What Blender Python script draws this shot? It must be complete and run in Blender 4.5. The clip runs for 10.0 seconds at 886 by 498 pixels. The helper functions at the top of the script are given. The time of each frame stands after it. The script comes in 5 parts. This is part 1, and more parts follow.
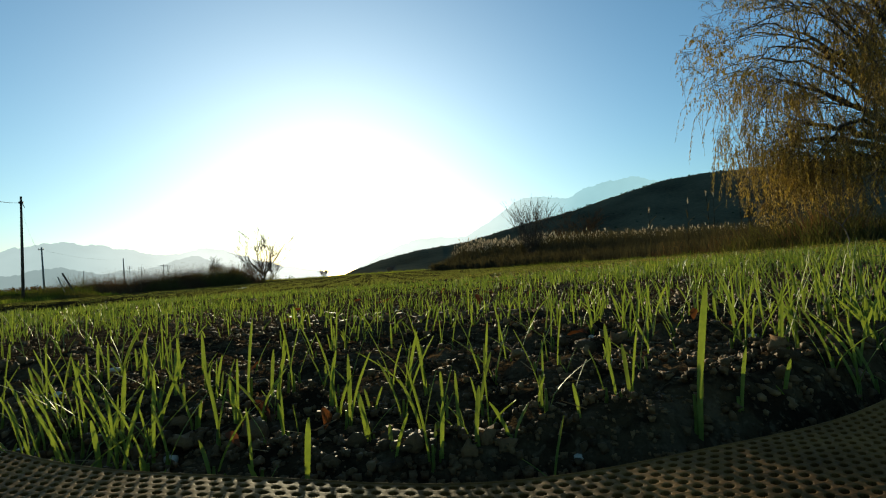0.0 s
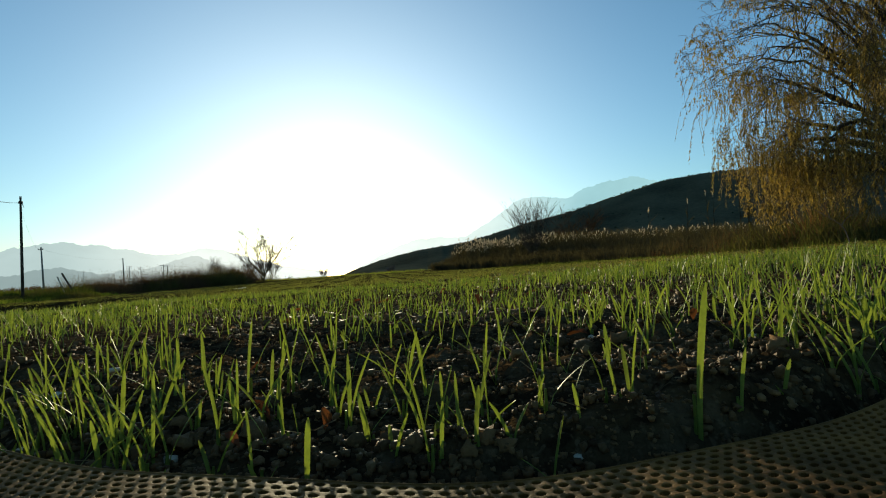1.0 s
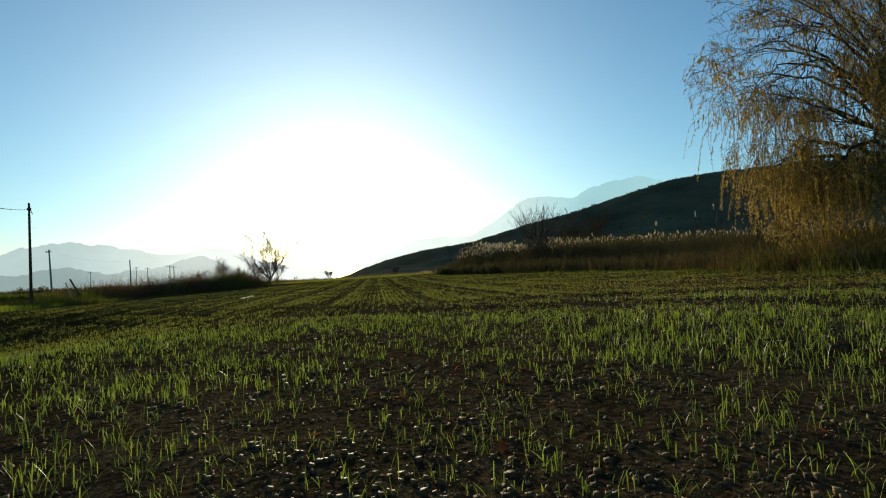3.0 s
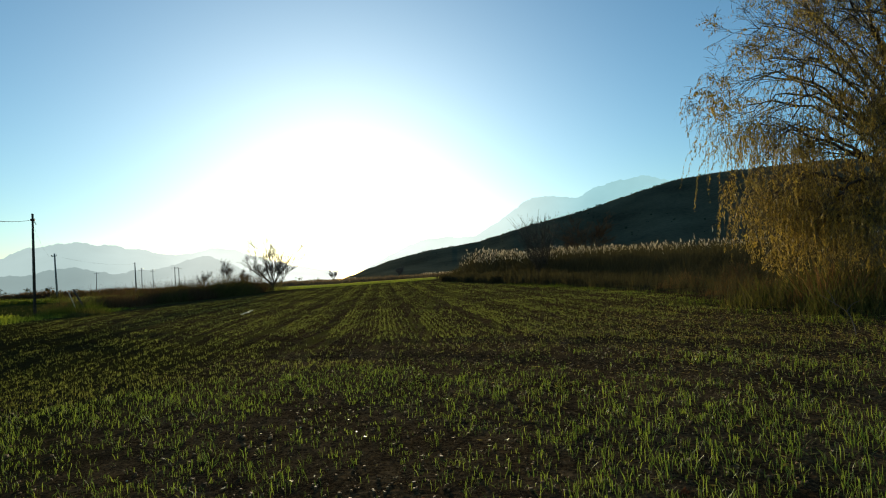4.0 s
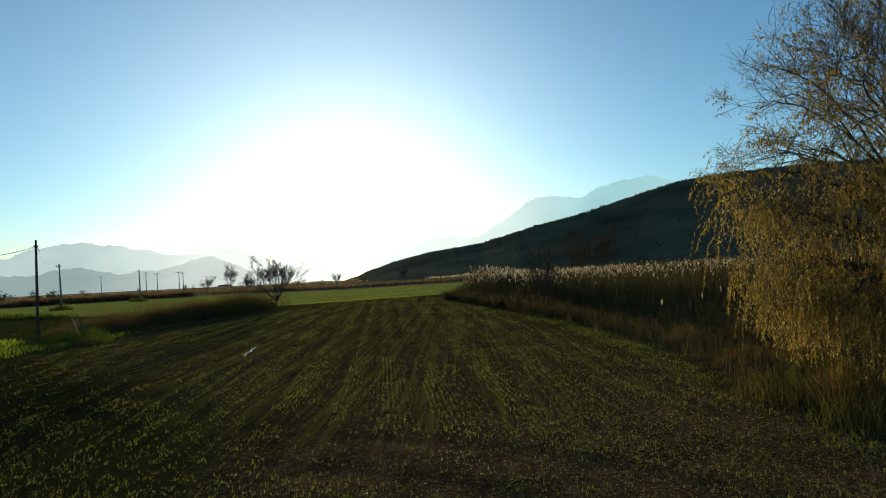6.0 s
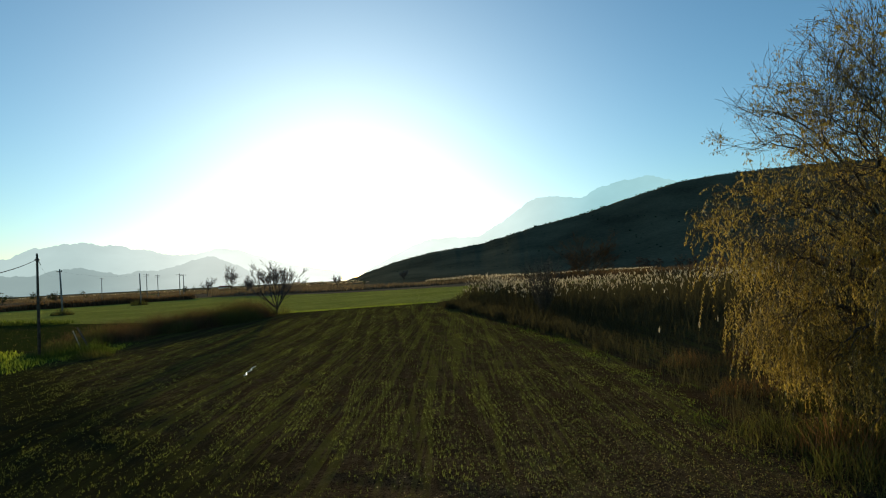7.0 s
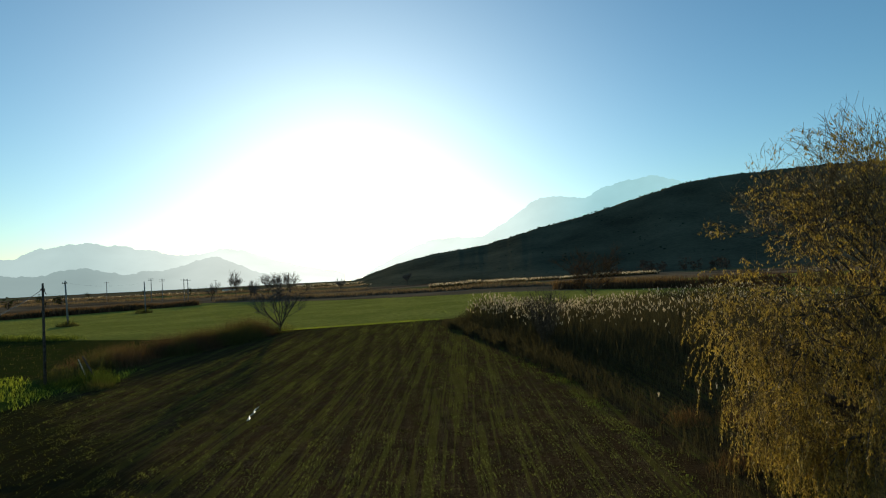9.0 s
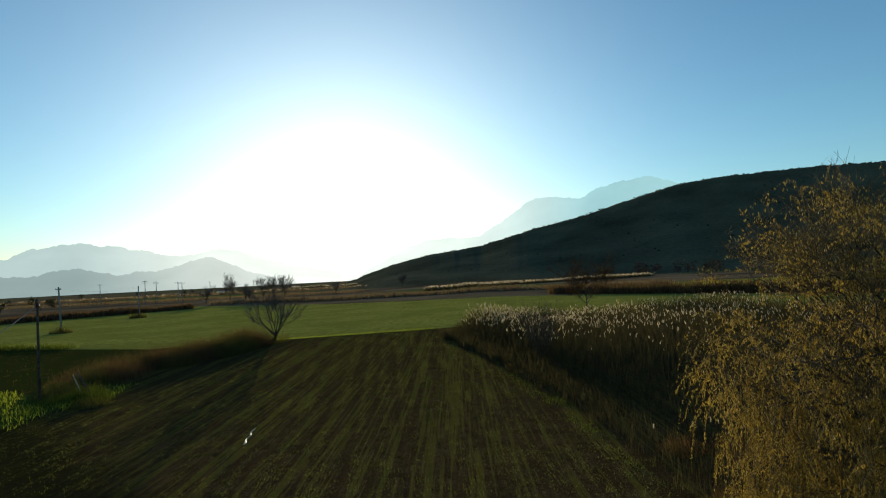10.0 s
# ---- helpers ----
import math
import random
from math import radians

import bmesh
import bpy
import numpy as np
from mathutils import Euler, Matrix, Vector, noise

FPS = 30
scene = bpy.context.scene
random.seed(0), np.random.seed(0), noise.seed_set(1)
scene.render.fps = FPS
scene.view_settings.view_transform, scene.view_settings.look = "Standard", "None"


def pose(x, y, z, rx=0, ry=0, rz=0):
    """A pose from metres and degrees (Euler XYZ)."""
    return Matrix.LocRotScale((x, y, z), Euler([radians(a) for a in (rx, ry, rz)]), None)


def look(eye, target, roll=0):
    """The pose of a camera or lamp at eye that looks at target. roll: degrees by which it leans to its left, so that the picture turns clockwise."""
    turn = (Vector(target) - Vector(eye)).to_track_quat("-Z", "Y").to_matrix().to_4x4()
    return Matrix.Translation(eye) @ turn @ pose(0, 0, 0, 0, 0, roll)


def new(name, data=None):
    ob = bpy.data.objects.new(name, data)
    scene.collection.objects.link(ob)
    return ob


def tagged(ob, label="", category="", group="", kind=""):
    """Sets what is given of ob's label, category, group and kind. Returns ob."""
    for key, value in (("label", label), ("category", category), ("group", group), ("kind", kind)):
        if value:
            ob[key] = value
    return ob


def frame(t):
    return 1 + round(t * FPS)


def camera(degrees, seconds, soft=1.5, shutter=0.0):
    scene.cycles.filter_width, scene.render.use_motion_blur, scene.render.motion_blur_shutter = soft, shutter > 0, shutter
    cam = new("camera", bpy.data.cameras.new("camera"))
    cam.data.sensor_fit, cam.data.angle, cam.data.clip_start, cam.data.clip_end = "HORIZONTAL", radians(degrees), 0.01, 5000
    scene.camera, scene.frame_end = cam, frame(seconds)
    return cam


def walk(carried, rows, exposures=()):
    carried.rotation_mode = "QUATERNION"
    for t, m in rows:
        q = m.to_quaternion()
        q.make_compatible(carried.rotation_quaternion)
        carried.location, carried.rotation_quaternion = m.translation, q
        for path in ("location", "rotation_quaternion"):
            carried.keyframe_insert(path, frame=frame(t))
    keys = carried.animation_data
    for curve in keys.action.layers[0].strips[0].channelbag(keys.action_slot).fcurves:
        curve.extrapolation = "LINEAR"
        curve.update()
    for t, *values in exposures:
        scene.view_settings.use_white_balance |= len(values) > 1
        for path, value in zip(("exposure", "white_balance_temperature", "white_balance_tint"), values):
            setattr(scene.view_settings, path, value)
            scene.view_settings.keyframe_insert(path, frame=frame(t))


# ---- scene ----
cam = camera(78.7, 10.0, 1.1)
# seconds, place, turn to the left; the drone climbs, drifting a little
CLIMB = ((0.0, 0.0, 0.0, 0.13, 0.0), (1.0, 0.0, 0.0, 0.13, -0.03), (1.9, 0.0, 0.0, 0.13, -0.03), (2.1, 0.0, 0.0, 0.137, 0.0), (2.2, -0.004, 0.0, 0.148, 0.04),
         (2.3, -0.012, 0.0, 0.17, 0.08), (2.4, -0.03, 0.0, 0.213, 0.13), (2.5, -0.046, 0.003, 0.262, 0.18), (2.7, -0.066, 0.002, 0.39, 0.32),
         (3.8, 0.2, 0.0, 1.245, 0.87), (4.0, 0.245, 0.0, 1.4, 0.98), (4.5, 0.296, 0.03, 1.82, 1.19), (5.0, 0.312, 0.1, 2.35, 1.22), (5.5, 0.319, 0.15, 2.92, 1.31), (6.0, 0.33, 0.14, 3.425, 1.35),
         (7.5, 0.52, -0.12, 4.975, 1.48), (8.0, 0.6, -0.16, 5.53, 1.78), (8.5, 0.64, -0.23, 6.145, 1.76), (9.0, 0.665, -0.3, 6.735, 1.77), (9.5, 0.69, -0.37, 7.27, 1.78), (10.0, 0.66, -0.48, 7.92, 1.25))
PATH = [(t, pose(x, y, z, 92.76, 2.8, yaw)) for t, x, y, z, yaw in CLIMB]
walk(cam, PATH, ((0.0, 0.3, 7400, -5), (10.0, 0.3, 7400, -5)))

# ---- world, sun and exposure ----
SUN_AZ, SUN_EL = radians(-11.2), radians(7.3)
world = bpy.data.worlds.new("world")
scene.world = world
world.use_nodes = True
wn = world.node_tree
sky = wn.nodes.new("ShaderNodeTexSky")
sky.sky_type, sky.sun_disc = "NISHITA", False
sky.sun_elevation, sky.sun_rotation = SUN_EL, SUN_AZ
sky.air_density, sky.dust_density, sky.ozone_density = 1.0, 0.32, 4.0
# thin haze scatters white light round the sun
aim = wn.nodes.new("ShaderNodeVectorMath")
aim.operation, aim.inputs[1].default_value = "DOT_PRODUCT", (math.sin(SUN_AZ) * math.cos(SUN_EL), math.cos(SUN_AZ) * math.cos(SUN_EL), math.sin(SUN_EL))
wn.links.new(wn.nodes.new("ShaderNodeTexCoord").outputs["Generated"], aim.inputs[0])
front = wn.nodes.new("ShaderNodeMath")
front.operation, front.inputs[1].default_value = "MAXIMUM", 0.0
wn.links.new(aim.outputs["Value"], front.inputs[0])
fall = wn.nodes.new("ShaderNodeMath")
fall.operation, fall.inputs[1].default_value = "POWER", 13.0
wn.links.new(front.outputs[0], fall.inputs[0])
veil = wn.nodes.new("ShaderNodeMix")
veil.data_type, veil.blend_type = "RGBA", "ADD"
wn.links.new(fall.outputs[0], veil.inputs[0])
wn.links.new(sky.outputs[0], veil.inputs[6])
veil.inputs[7].default_value = (1.95, 2.1, 2.4, 1)
wn.links.new(veil.outputs[2], wn.nodes["Background"].inputs[0])
wn.nodes["Background"].inputs[1].default_value = 0.165
sun = new("sun", bpy.data.lights.new("sun", "SUN"))
sun.data.energy, sun.data.angle, sun.data.color = 4.2, radians(0.6), (1.0, 0.86, 0.66)
TO_SUN = Vector((math.sin(SUN_AZ) * math.cos(SUN_EL), math.cos(SUN_AZ) * math.cos(SUN_EL), math.sin(SUN_EL)))
sun.matrix_world = look((0, 0, 60), Vector((0, 0, 60)) - TO_SUN)

# ---- materials ----


def material(name, dark, light, scale=8.0, rough=0.8, bump=0.3, fine=60.0, island=0.0, single=0.0, thin=0.0, thin_colour=None, specular=0.0, metal=0.0):
    """Colour between dark and light by two scales of noise (and by piece, where island or single is set), with fine relief; thin: light let through."""
    m = bpy.data.materials.new(name)
    m.use_nodes = True
    n, k = m.node_tree.nodes, m.node_tree.links
    p, out = n["Principled BSDF"], n["Material Output"]
    where = n.new("ShaderNodeTexCoord").outputs["Object"]
    big, small = n.new("ShaderNodeTexNoise"), n.new("ShaderNodeTexNoise")
    for tex, s in ((big, scale), (small, fine)):
        tex.inputs["Scale"].default_value, tex.inputs["Detail"].default_value = s, 5.0
        k.new(where, tex.inputs["Vector"])
    add = n.new("ShaderNodeMath")
    add.operation = "MULTIPLY_ADD"
    k.new(small.outputs["Fac"], add.inputs[0])
    add.inputs[1].default_value = 0.45
    k.new(big.outputs["Fac"], add.inputs[2])
    value = add.outputs[0]
    for amount, kind, socket in ((island, "ShaderNodeNewGeometry", "Random Per Island"), (single, "ShaderNodeObjectInfo", "Random")):
        if amount:
            more = n.new("ShaderNodeMath")
            more.operation = "MULTIPLY_ADD"
            k.new(n.new(kind).outputs[socket], more.inputs[0])
            more.inputs[1].default_value = amount
            k.new(value, more.inputs[2])
            value = more.outputs[0]
    spread = n.new("ShaderNodeMapRange")
    spread.inputs[1].default_value, spread.inputs[2].default_value = 0.5, 0.95 + island + single
    k.new(value, spread.inputs[0])
    mix = n.new("ShaderNodeMix")
    mix.data_type = "RGBA"
    mix.inputs[6].default_value, mix.inputs[7].default_value = (*dark, 1), (*light, 1)
    k.new(spread.outputs[0], mix.inputs[0])
    k.new(mix.outputs[2], p.inputs["Base Color"])
    p.inputs["Roughness"].default_value, p.inputs["Metallic"].default_value = rough, metal
    p.inputs["Specular IOR Level"].default_value = specular
    if bump:
        relief = n.new("ShaderNodeBump")
        relief.inputs["Strength"].default_value, relief.inputs["Distance"].default_value = bump, 0.6 / fine
        k.new(small.outputs["Fac"], relief.inputs["Height"])
        k.new(relief.outputs[0], p.inputs["Normal"])
    if thin:
        leaf, both = n.new("ShaderNodeBsdfTranslucent"), n.new("ShaderNodeMixShader")
        tint = n.new("ShaderNodeMix")
        tint.data_type, tint.blend_type = "RGBA", "MULTIPLY"
        tint.inputs[0].default_value = 1.0
        k.new(mix.outputs[2], tint.inputs[6])
        tint.inputs[7].default_value = (*(thin_colour or (2.0, 2.0, 1.2)), 1)
        k.new(tint.outputs[2], leaf.inputs["Color"])
        both.inputs[0].default_value = thin
        k.new(p.outputs[0], both.inputs[1])
        k.new(leaf.outputs[0], both.inputs[2])
        k.new(both.outputs[0], out.inputs["Surface"])
    return m


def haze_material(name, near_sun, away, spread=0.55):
    """A far range with kilometres of lit air painted in as its own emission, brighter towards the sun."""
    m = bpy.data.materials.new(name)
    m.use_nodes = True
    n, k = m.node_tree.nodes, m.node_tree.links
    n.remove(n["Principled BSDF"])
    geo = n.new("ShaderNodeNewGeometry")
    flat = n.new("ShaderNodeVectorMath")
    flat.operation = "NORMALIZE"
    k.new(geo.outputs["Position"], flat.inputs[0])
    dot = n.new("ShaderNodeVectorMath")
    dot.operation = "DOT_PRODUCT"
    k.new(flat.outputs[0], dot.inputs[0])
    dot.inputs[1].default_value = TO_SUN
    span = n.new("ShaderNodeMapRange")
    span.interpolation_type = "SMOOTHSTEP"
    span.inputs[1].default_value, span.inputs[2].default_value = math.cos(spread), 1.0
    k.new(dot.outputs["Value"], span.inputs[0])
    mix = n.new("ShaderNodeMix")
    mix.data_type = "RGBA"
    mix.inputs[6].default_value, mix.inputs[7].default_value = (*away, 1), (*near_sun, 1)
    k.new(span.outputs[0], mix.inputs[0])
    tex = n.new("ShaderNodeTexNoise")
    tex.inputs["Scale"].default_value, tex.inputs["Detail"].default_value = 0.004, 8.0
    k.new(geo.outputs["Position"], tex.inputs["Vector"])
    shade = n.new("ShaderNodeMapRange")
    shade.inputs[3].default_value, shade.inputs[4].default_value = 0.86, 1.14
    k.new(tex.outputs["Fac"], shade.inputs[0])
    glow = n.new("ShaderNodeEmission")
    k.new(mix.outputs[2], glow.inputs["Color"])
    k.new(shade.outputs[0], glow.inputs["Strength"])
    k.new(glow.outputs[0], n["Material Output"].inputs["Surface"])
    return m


SOIL = material("soil", (0.024, 0.013, 0.006), (0.21, 0.118, 0.05), 40, 0.65, 0.8, 420, island=0.6, specular=0.09)
WHEAT = material("wheat_leaf", (0.02, 0.052, 0.010), (0.21, 0.225, 0.046), 45, 0.5, 0.25, 420, island=0.8, thin=0.38, thin_colour=(2.0, 2.1, 1.3), specular=0.12)
WHEAT_FAR = material("young_wheat", (0.03, 0.038, 0.01), (0.17, 0.165, 0.055), 0.4, 0.6, 0.0, 4, island=0.8, thin=0.42)
CROP = material("green_crop", (0.17, 0.175, 0.04), (0.27, 0.26, 0.07), 0.1, 0.6, 0.0, 2, island=0.25, thin=0.45)
VERGE = material("verge_grass", (0.03, 0.055, 0.008), (0.22, 0.23, 0.04), 0.6, 0.6, 0.0, 6, island=0.5, thin=0.45)
EDGE = material("edge_weed", (0.018, 0.03, 0.007), (0.1, 0.11, 0.025), 0.6, 0.6, 0.0, 6, island=0.6, thin=0.35)
DRY = material("dry_stems", (0.06, 0.03, 0.016), (0.2, 0.105, 0.055), 0.3, 0.8, 0.0, 5, island=0.6, thin=0.25)
BRAMBLE = material("bramble_leaf", (0.026, 0.034, 0.011), (0.12, 0.095, 0.035), 0.5, 0.7, 0.0, 6, island=0.6, thin=0.3)
REED = material("reed_stem", (0.02, 0.017, 0.011), (0.07, 0.055, 0.033), 0.3, 0.7, 0.0, 5, island=0.6, thin=0.3)
PLUME = material("reed_plume", (0.26, 0.205, 0.14), (0.5, 0.42, 0.31), 0.3, 0.9, 0.0, 6, island=0.5, thin=0.45, thin_colour=(1.5, 1.45, 1.35))
BARK = material("bark", (0.03, 0.022, 0.016), (0.11, 0.085, 0.06), 5, 0.9, 0.8, 40, specular=0.15)
TWIG = material("twig_bark", (0.055, 0.036, 0.016), (0.2, 0.135, 0.06), 3, 0.8, 0.3, 30, island=0.4, specular=0.15)
GREY_TWIG = material("grey_twig", (0.06, 0.045, 0.04), (0.17, 0.13, 0.11), 1, 0.8, 0.2, 20, island=0.4, specular=0.15)
WILLOW = material("willow_leaf", (0.035, 0.026, 0.009), (0.40, 0.28, 0.08), 0.7, 0.5, 0.0, 20, island=0.7, thin=0.4, thin_colour=(1.8, 1.7, 1.0), specular=0.15)
POLE_WOOD = material("pole_wood", (0.045, 0.033, 0.025), (0.12, 0.09, 0.07), 4, 0.85, 0.6, 30)
PALE_WOOD = material("weathered_wood", (0.2, 0.165, 0.12), (0.44, 0.37, 0.29), 6, 0.8, 0.5, 50)
# paler copy of the pole wood: far haze painted into its base colour
HAZED_POLE = material("hazed_pole_wood", (0.14, 0.125, 0.115), (0.28, 0.26, 0.245), 2, 0.9, 0.3, 20)
CABLE = material("cable", (0.02, 0.02, 0.022), (0.05, 0.05, 0.055), 3, 0.6, 0.1, 30)
LINE = material("aluminium_line", (0.10, 0.10, 0.10), (0.2, 0.2, 0.195), 3, 0.8, 0.1, 30)
HEDGE = material("hedge_stems", (0.036, 0.022, 0.014), (0.14, 0.078, 0.047), 0.3, 0.8, 0.0, 5, island=0.6, thin=0.25)
FAR_BRUSH = material("far_brush", (0.055, 0.038, 0.03), (0.17, 0.115, 0.085), 0.1, 0.8, 0.0, 2, island=0.5, thin=0.25)
CERAMIC = material("insulator", (0.12, 0.06, 0.04), (0.2, 0.1, 0.07), 20, 0.5, 0.0, 60, specular=0.1)
RUBBER = material("rubber", (0.06, 0.027, 0.006), (0.2, 0.095, 0.022), 14, 0.7, 0.15, 260, specular=0.08)
PEBBLE = material("pebble", (0.26, 0.22, 0.16), (0.55, 0.49, 0.38), 40, 0.6, 0.3, 200, single=0.3, specular=0.25)
DEAD = material("dead_leaf", (0.035, 0.013, 0.008), (0.17, 0.06, 0.03), 25, 0.7, 0.4, 150, island=0.3, single=0.5, thin=0.25)
SCRUB = material("hill_scrub", (0.02, 0.028, 0.017), (0.06, 0.07, 0.042), 0.05, 0.9, 0.0, 0.6, island=0.4, specular=0.0)
HILLSIDE = material("hillside", (0.05, 0.047, 0.03), (0.125, 0.112, 0.07), 0.012, 0.95, 0.6, 0.25, specular=0.0)
FILM = material("white_plastic", (0.30, 0.27, 0.22), (0.45, 0.41, 0.34), 10, 0.5, 0.2, 60, specular=0.1)
PLASTER = material("plaster", (0.55, 0.52, 0.48), (0.75, 0.72, 0.68), 0.5, 0.8, 0.1, 10)
ROOF_TILE = material("roof_tile", (0.2, 0.08, 0.05), (0.36, 0.16, 0.1), 1.0, 0.8, 0.2, 10)
PANE = material("dark_pane", (0.02, 0.025, 0.03), (0.05, 0.055, 0.06), 1.0, 0.1, 0.0, 10, specular=0.5)
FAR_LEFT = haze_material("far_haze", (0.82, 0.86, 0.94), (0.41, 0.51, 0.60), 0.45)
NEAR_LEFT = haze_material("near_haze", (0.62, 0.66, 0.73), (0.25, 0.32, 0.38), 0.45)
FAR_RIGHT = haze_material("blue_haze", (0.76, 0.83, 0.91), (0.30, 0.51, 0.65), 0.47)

# ---- helpers for meshes ----
rng = np.random.default_rng(7)


def quads(name, verts, faces, mat, parent=None, smooth=False):
    """A mesh object from arrays of places and four-cornered faces."""
    verts, faces = np.asarray(verts, float).reshape(-1, 3), np.asarray(faces, np.int32).reshape(-1, 4)
    me = bpy.data.meshes.new(name)
    me.vertices.add(len(verts))
    me.vertices.foreach_set("co", verts.ravel())
    me.loops.add(faces.size)
    me.loops.foreach_set("vertex_index", faces.ravel())
    me.polygons.add(len(faces))
    me.polygons.foreach_set("loop_start", np.arange(0, faces.size, 4, dtype=np.int32))
    me.polygons.foreach_set("use_smooth", np.full(len(faces), smooth))
    me.update(calc_edges=True)
    me.materials.append(mat)
    ob = new(name, me)
    ob.parent = parent
    return ob


def part(name, bm, mat, parent, label=""):
    me = bpy.data.meshes.new(name)
    bm.to_mesh(me)
    bm.free()
    me.materials.append(mat)
    ob = new(name, me)
    ob.parent = parent
    return tagged(ob, label)


def empty(name, place=(0, 0, 0), turn=0.0):
    ob = new(name)
    ob.matrix_basis = pose(*place, 0, 0, turn)
    return ob


def join(pieces):
    """Arrays of several (verts, faces) as one."""
    vs, fs, n = [], [], 0
    for v, f in pieces:
        vs.append(v)
        fs.append(f + n)
        n += len(v)
    return np.concatenate(vs), np.concatenate(fs)


def blades(base, height, width, lean, heading, face, rows=3, taper=0.7, belly=0.0, blunt=False):
    """Leaf blades or stems: rows of two points up a bent line. lean: how far the tip goes sideways, in heights."""
    n = len(base)
    s = np.linspace(0, 1, rows + 1) ** (0.6 if blunt else 1.0)
    out = np.stack([np.cos(heading), np.sin(heading), np.zeros(n)], 1)
    side = np.stack([np.cos(face), np.sin(face), np.zeros(n)], 1)
    sag = np.sqrt(np.clip(1 - 0.5 * np.minimum(np.abs(lean), 1.2) ** 2, 0.2, 1))
    line = base[:, None] + out[:, None] * (height * lean)[:, None, None] * (s ** 1.7)[None, :, None]
    line[:, :, 2] += (height * sag)[:, None] * (s - belly * s ** 3)[None]
    shape = (0.62 + 0.55 * s) * np.clip(1 - s ** 7, 0.06, 1) ** 0.6 if blunt else np.clip(1 - s ** 2, 0.03, 1) ** taper
    half = 0.5 * width[:, None, None] * shape[None, :, None] * side[:, None]
    verts = np.stack([line - half, line + half], 2).reshape(-1, 3)
    j = np.arange(rows)
    cell = np.stack([2 * j, 2 * j + 1, 2 * j + 3, 2 * j + 2], 1)
    faces = (np.arange(n) * 2 * (rows + 1))[:, None, None] + cell[None]
    return verts, faces.reshape(-1, 4)


def tube(points, radii, sides=5):
    """A tapered branch, wire or post through points."""
    p, r = np.asarray(points, float), np.asarray(radii, float)
    d = np.gradient(p, axis=0)
    d /= np.linalg.norm(d, axis=1)[:, None] + 1e-9
    ref = np.where(np.abs(d[:, 2:3]) > 0.9, [[1.0, 0, 0]], [[0, 0, 1.0]])
    a = np.cross(d, ref)
    a /= np.linalg.norm(a, axis=1)[:, None] + 1e-9
    b = np.cross(d, a)
    w = np.linspace(0, 2 * np.pi, sides, endpoint=False)
    ring = p[:, None] + r[:, None, None] * (np.cos(w)[None, :, None] * a[:, None] + np.sin(w)[None, :, None] * b[:, None])
    m = len(p)
    i, j = np.meshgrid(np.arange(m - 1), np.arange(sides), indexing="ij")
    k = (j + 1) % sides
    f = np.stack([i * sides + j, i * sides + k, (i + 1) * sides + k, (i + 1) * sides + j], -1).reshape(-1, 4)
    v = ring.reshape(-1, 3)
    if sides >= 6:
        v = np.concatenate([v, p[:1], p[-1:]])
        n0, n1 = m * sides, m * sides + 1
        h = np.arange(0, sides - 1, 2)
        low = np.stack([np.full(len(h), n0), (h + 2) % sides, h + 1, h], 1)
        top = np.stack([np.full(len(h), n1), (m - 1) * sides + h, (m - 1) * sides + h + 1, (m - 1) * sides + (h + 2) % sides], 1)
        f = np.concatenate([f, low, top])
    return v, f


def bend(points, n=12):
    """A smooth line through a few points."""
    p = np.asarray(points, float)
    q = np.vstack([2 * p[0] - p[1], p, 2 * p[-1] - p[-2]])
    t = np.linspace(0, len(p) - 1 - 1e-6, n)
    i = t.astype(int)
    u = (t - i)[:, None]
    a, b, c, d = q[i], q[i + 1], q[i + 2], q[i + 3]
    return 0.5 * (2 * b + (c - a) * u + (2 * a - 5 * b + 4 * c - d) * u ** 2 + (3 * b - a - 3 * c + d) * u ** 3)


LUMP_V, LUMP_F = [], []
for axis in range(3):
    for sgn in (-1, 1):
        o = len(LUMP_V)
        for u in (-1, 0, 1):
            for w in (-1, 0, 1):
                q = [0, 0, 0]
                q[axis], q[(axis + 1) % 3], q[(axis + 2) % 3] = sgn, u, w
                LUMP_V.append(Vector(q).normalized()[:])
        for u in range(2):
            for w in range(2):
                c = [o + 3 * u + w, o + 3 * u + w + 1, o + 3 * u + w + 4, o + 3 * u + w + 3]
                LUMP_F.append(c if sgn < 0 else c[::-1])
_key = {}
_map = [_key.setdefault(tuple(round(c, 4) for c in v), len(_key)) for v in LUMP_V]
LUMP_V = np.array(list(_key))
LUMP_F = np.array([[_map[i] for i in f] for f in LUMP_F])


def lumps(base, size, flat=0.7, rough=0.25):
    """Uneven lumps (clods, pebbles, far shrubs)."""
    n = len(base)
    scale = size[:, None] * rng.uniform(0.7, 1.3, (n, 3)) * np.array([1, 1, flat])
    r = 1 + rng.uniform(-rough, rough, (n, len(LUMP_V), 1))
    v = base[:, None] + LUMP_V[None] * scale[:, None] * r
    f = (np.arange(n) * len(LUMP_V))[:, None, None] + LUMP_F[None]
    return v.reshape(-1, 3), f.reshape(-1, 4)


CUBE_V = np.array([(x, y, z) for z in (-0.6, 0.6) for y in (-0.6, 0.6) for x in (-0.6, 0.6)])
CUBE_F = np.array([(0, 2, 3, 1), (4, 5, 7, 6), (0, 1, 5, 4), (2, 6, 7, 3), (0, 4, 6, 2), (1, 3, 7, 5)])


def grains(base, size):
    """Small angular crumbs."""
    n = len(base)
    v = base[:, None] + (CUBE_V[None] + rng.uniform(-0.34, 0.34, (n, 8, 3))) * size[:, None, None]
    return v.reshape(-1, 3), ((np.arange(n) * 8)[:, None, None] + CUBE_F[None]).reshape(-1, 4)


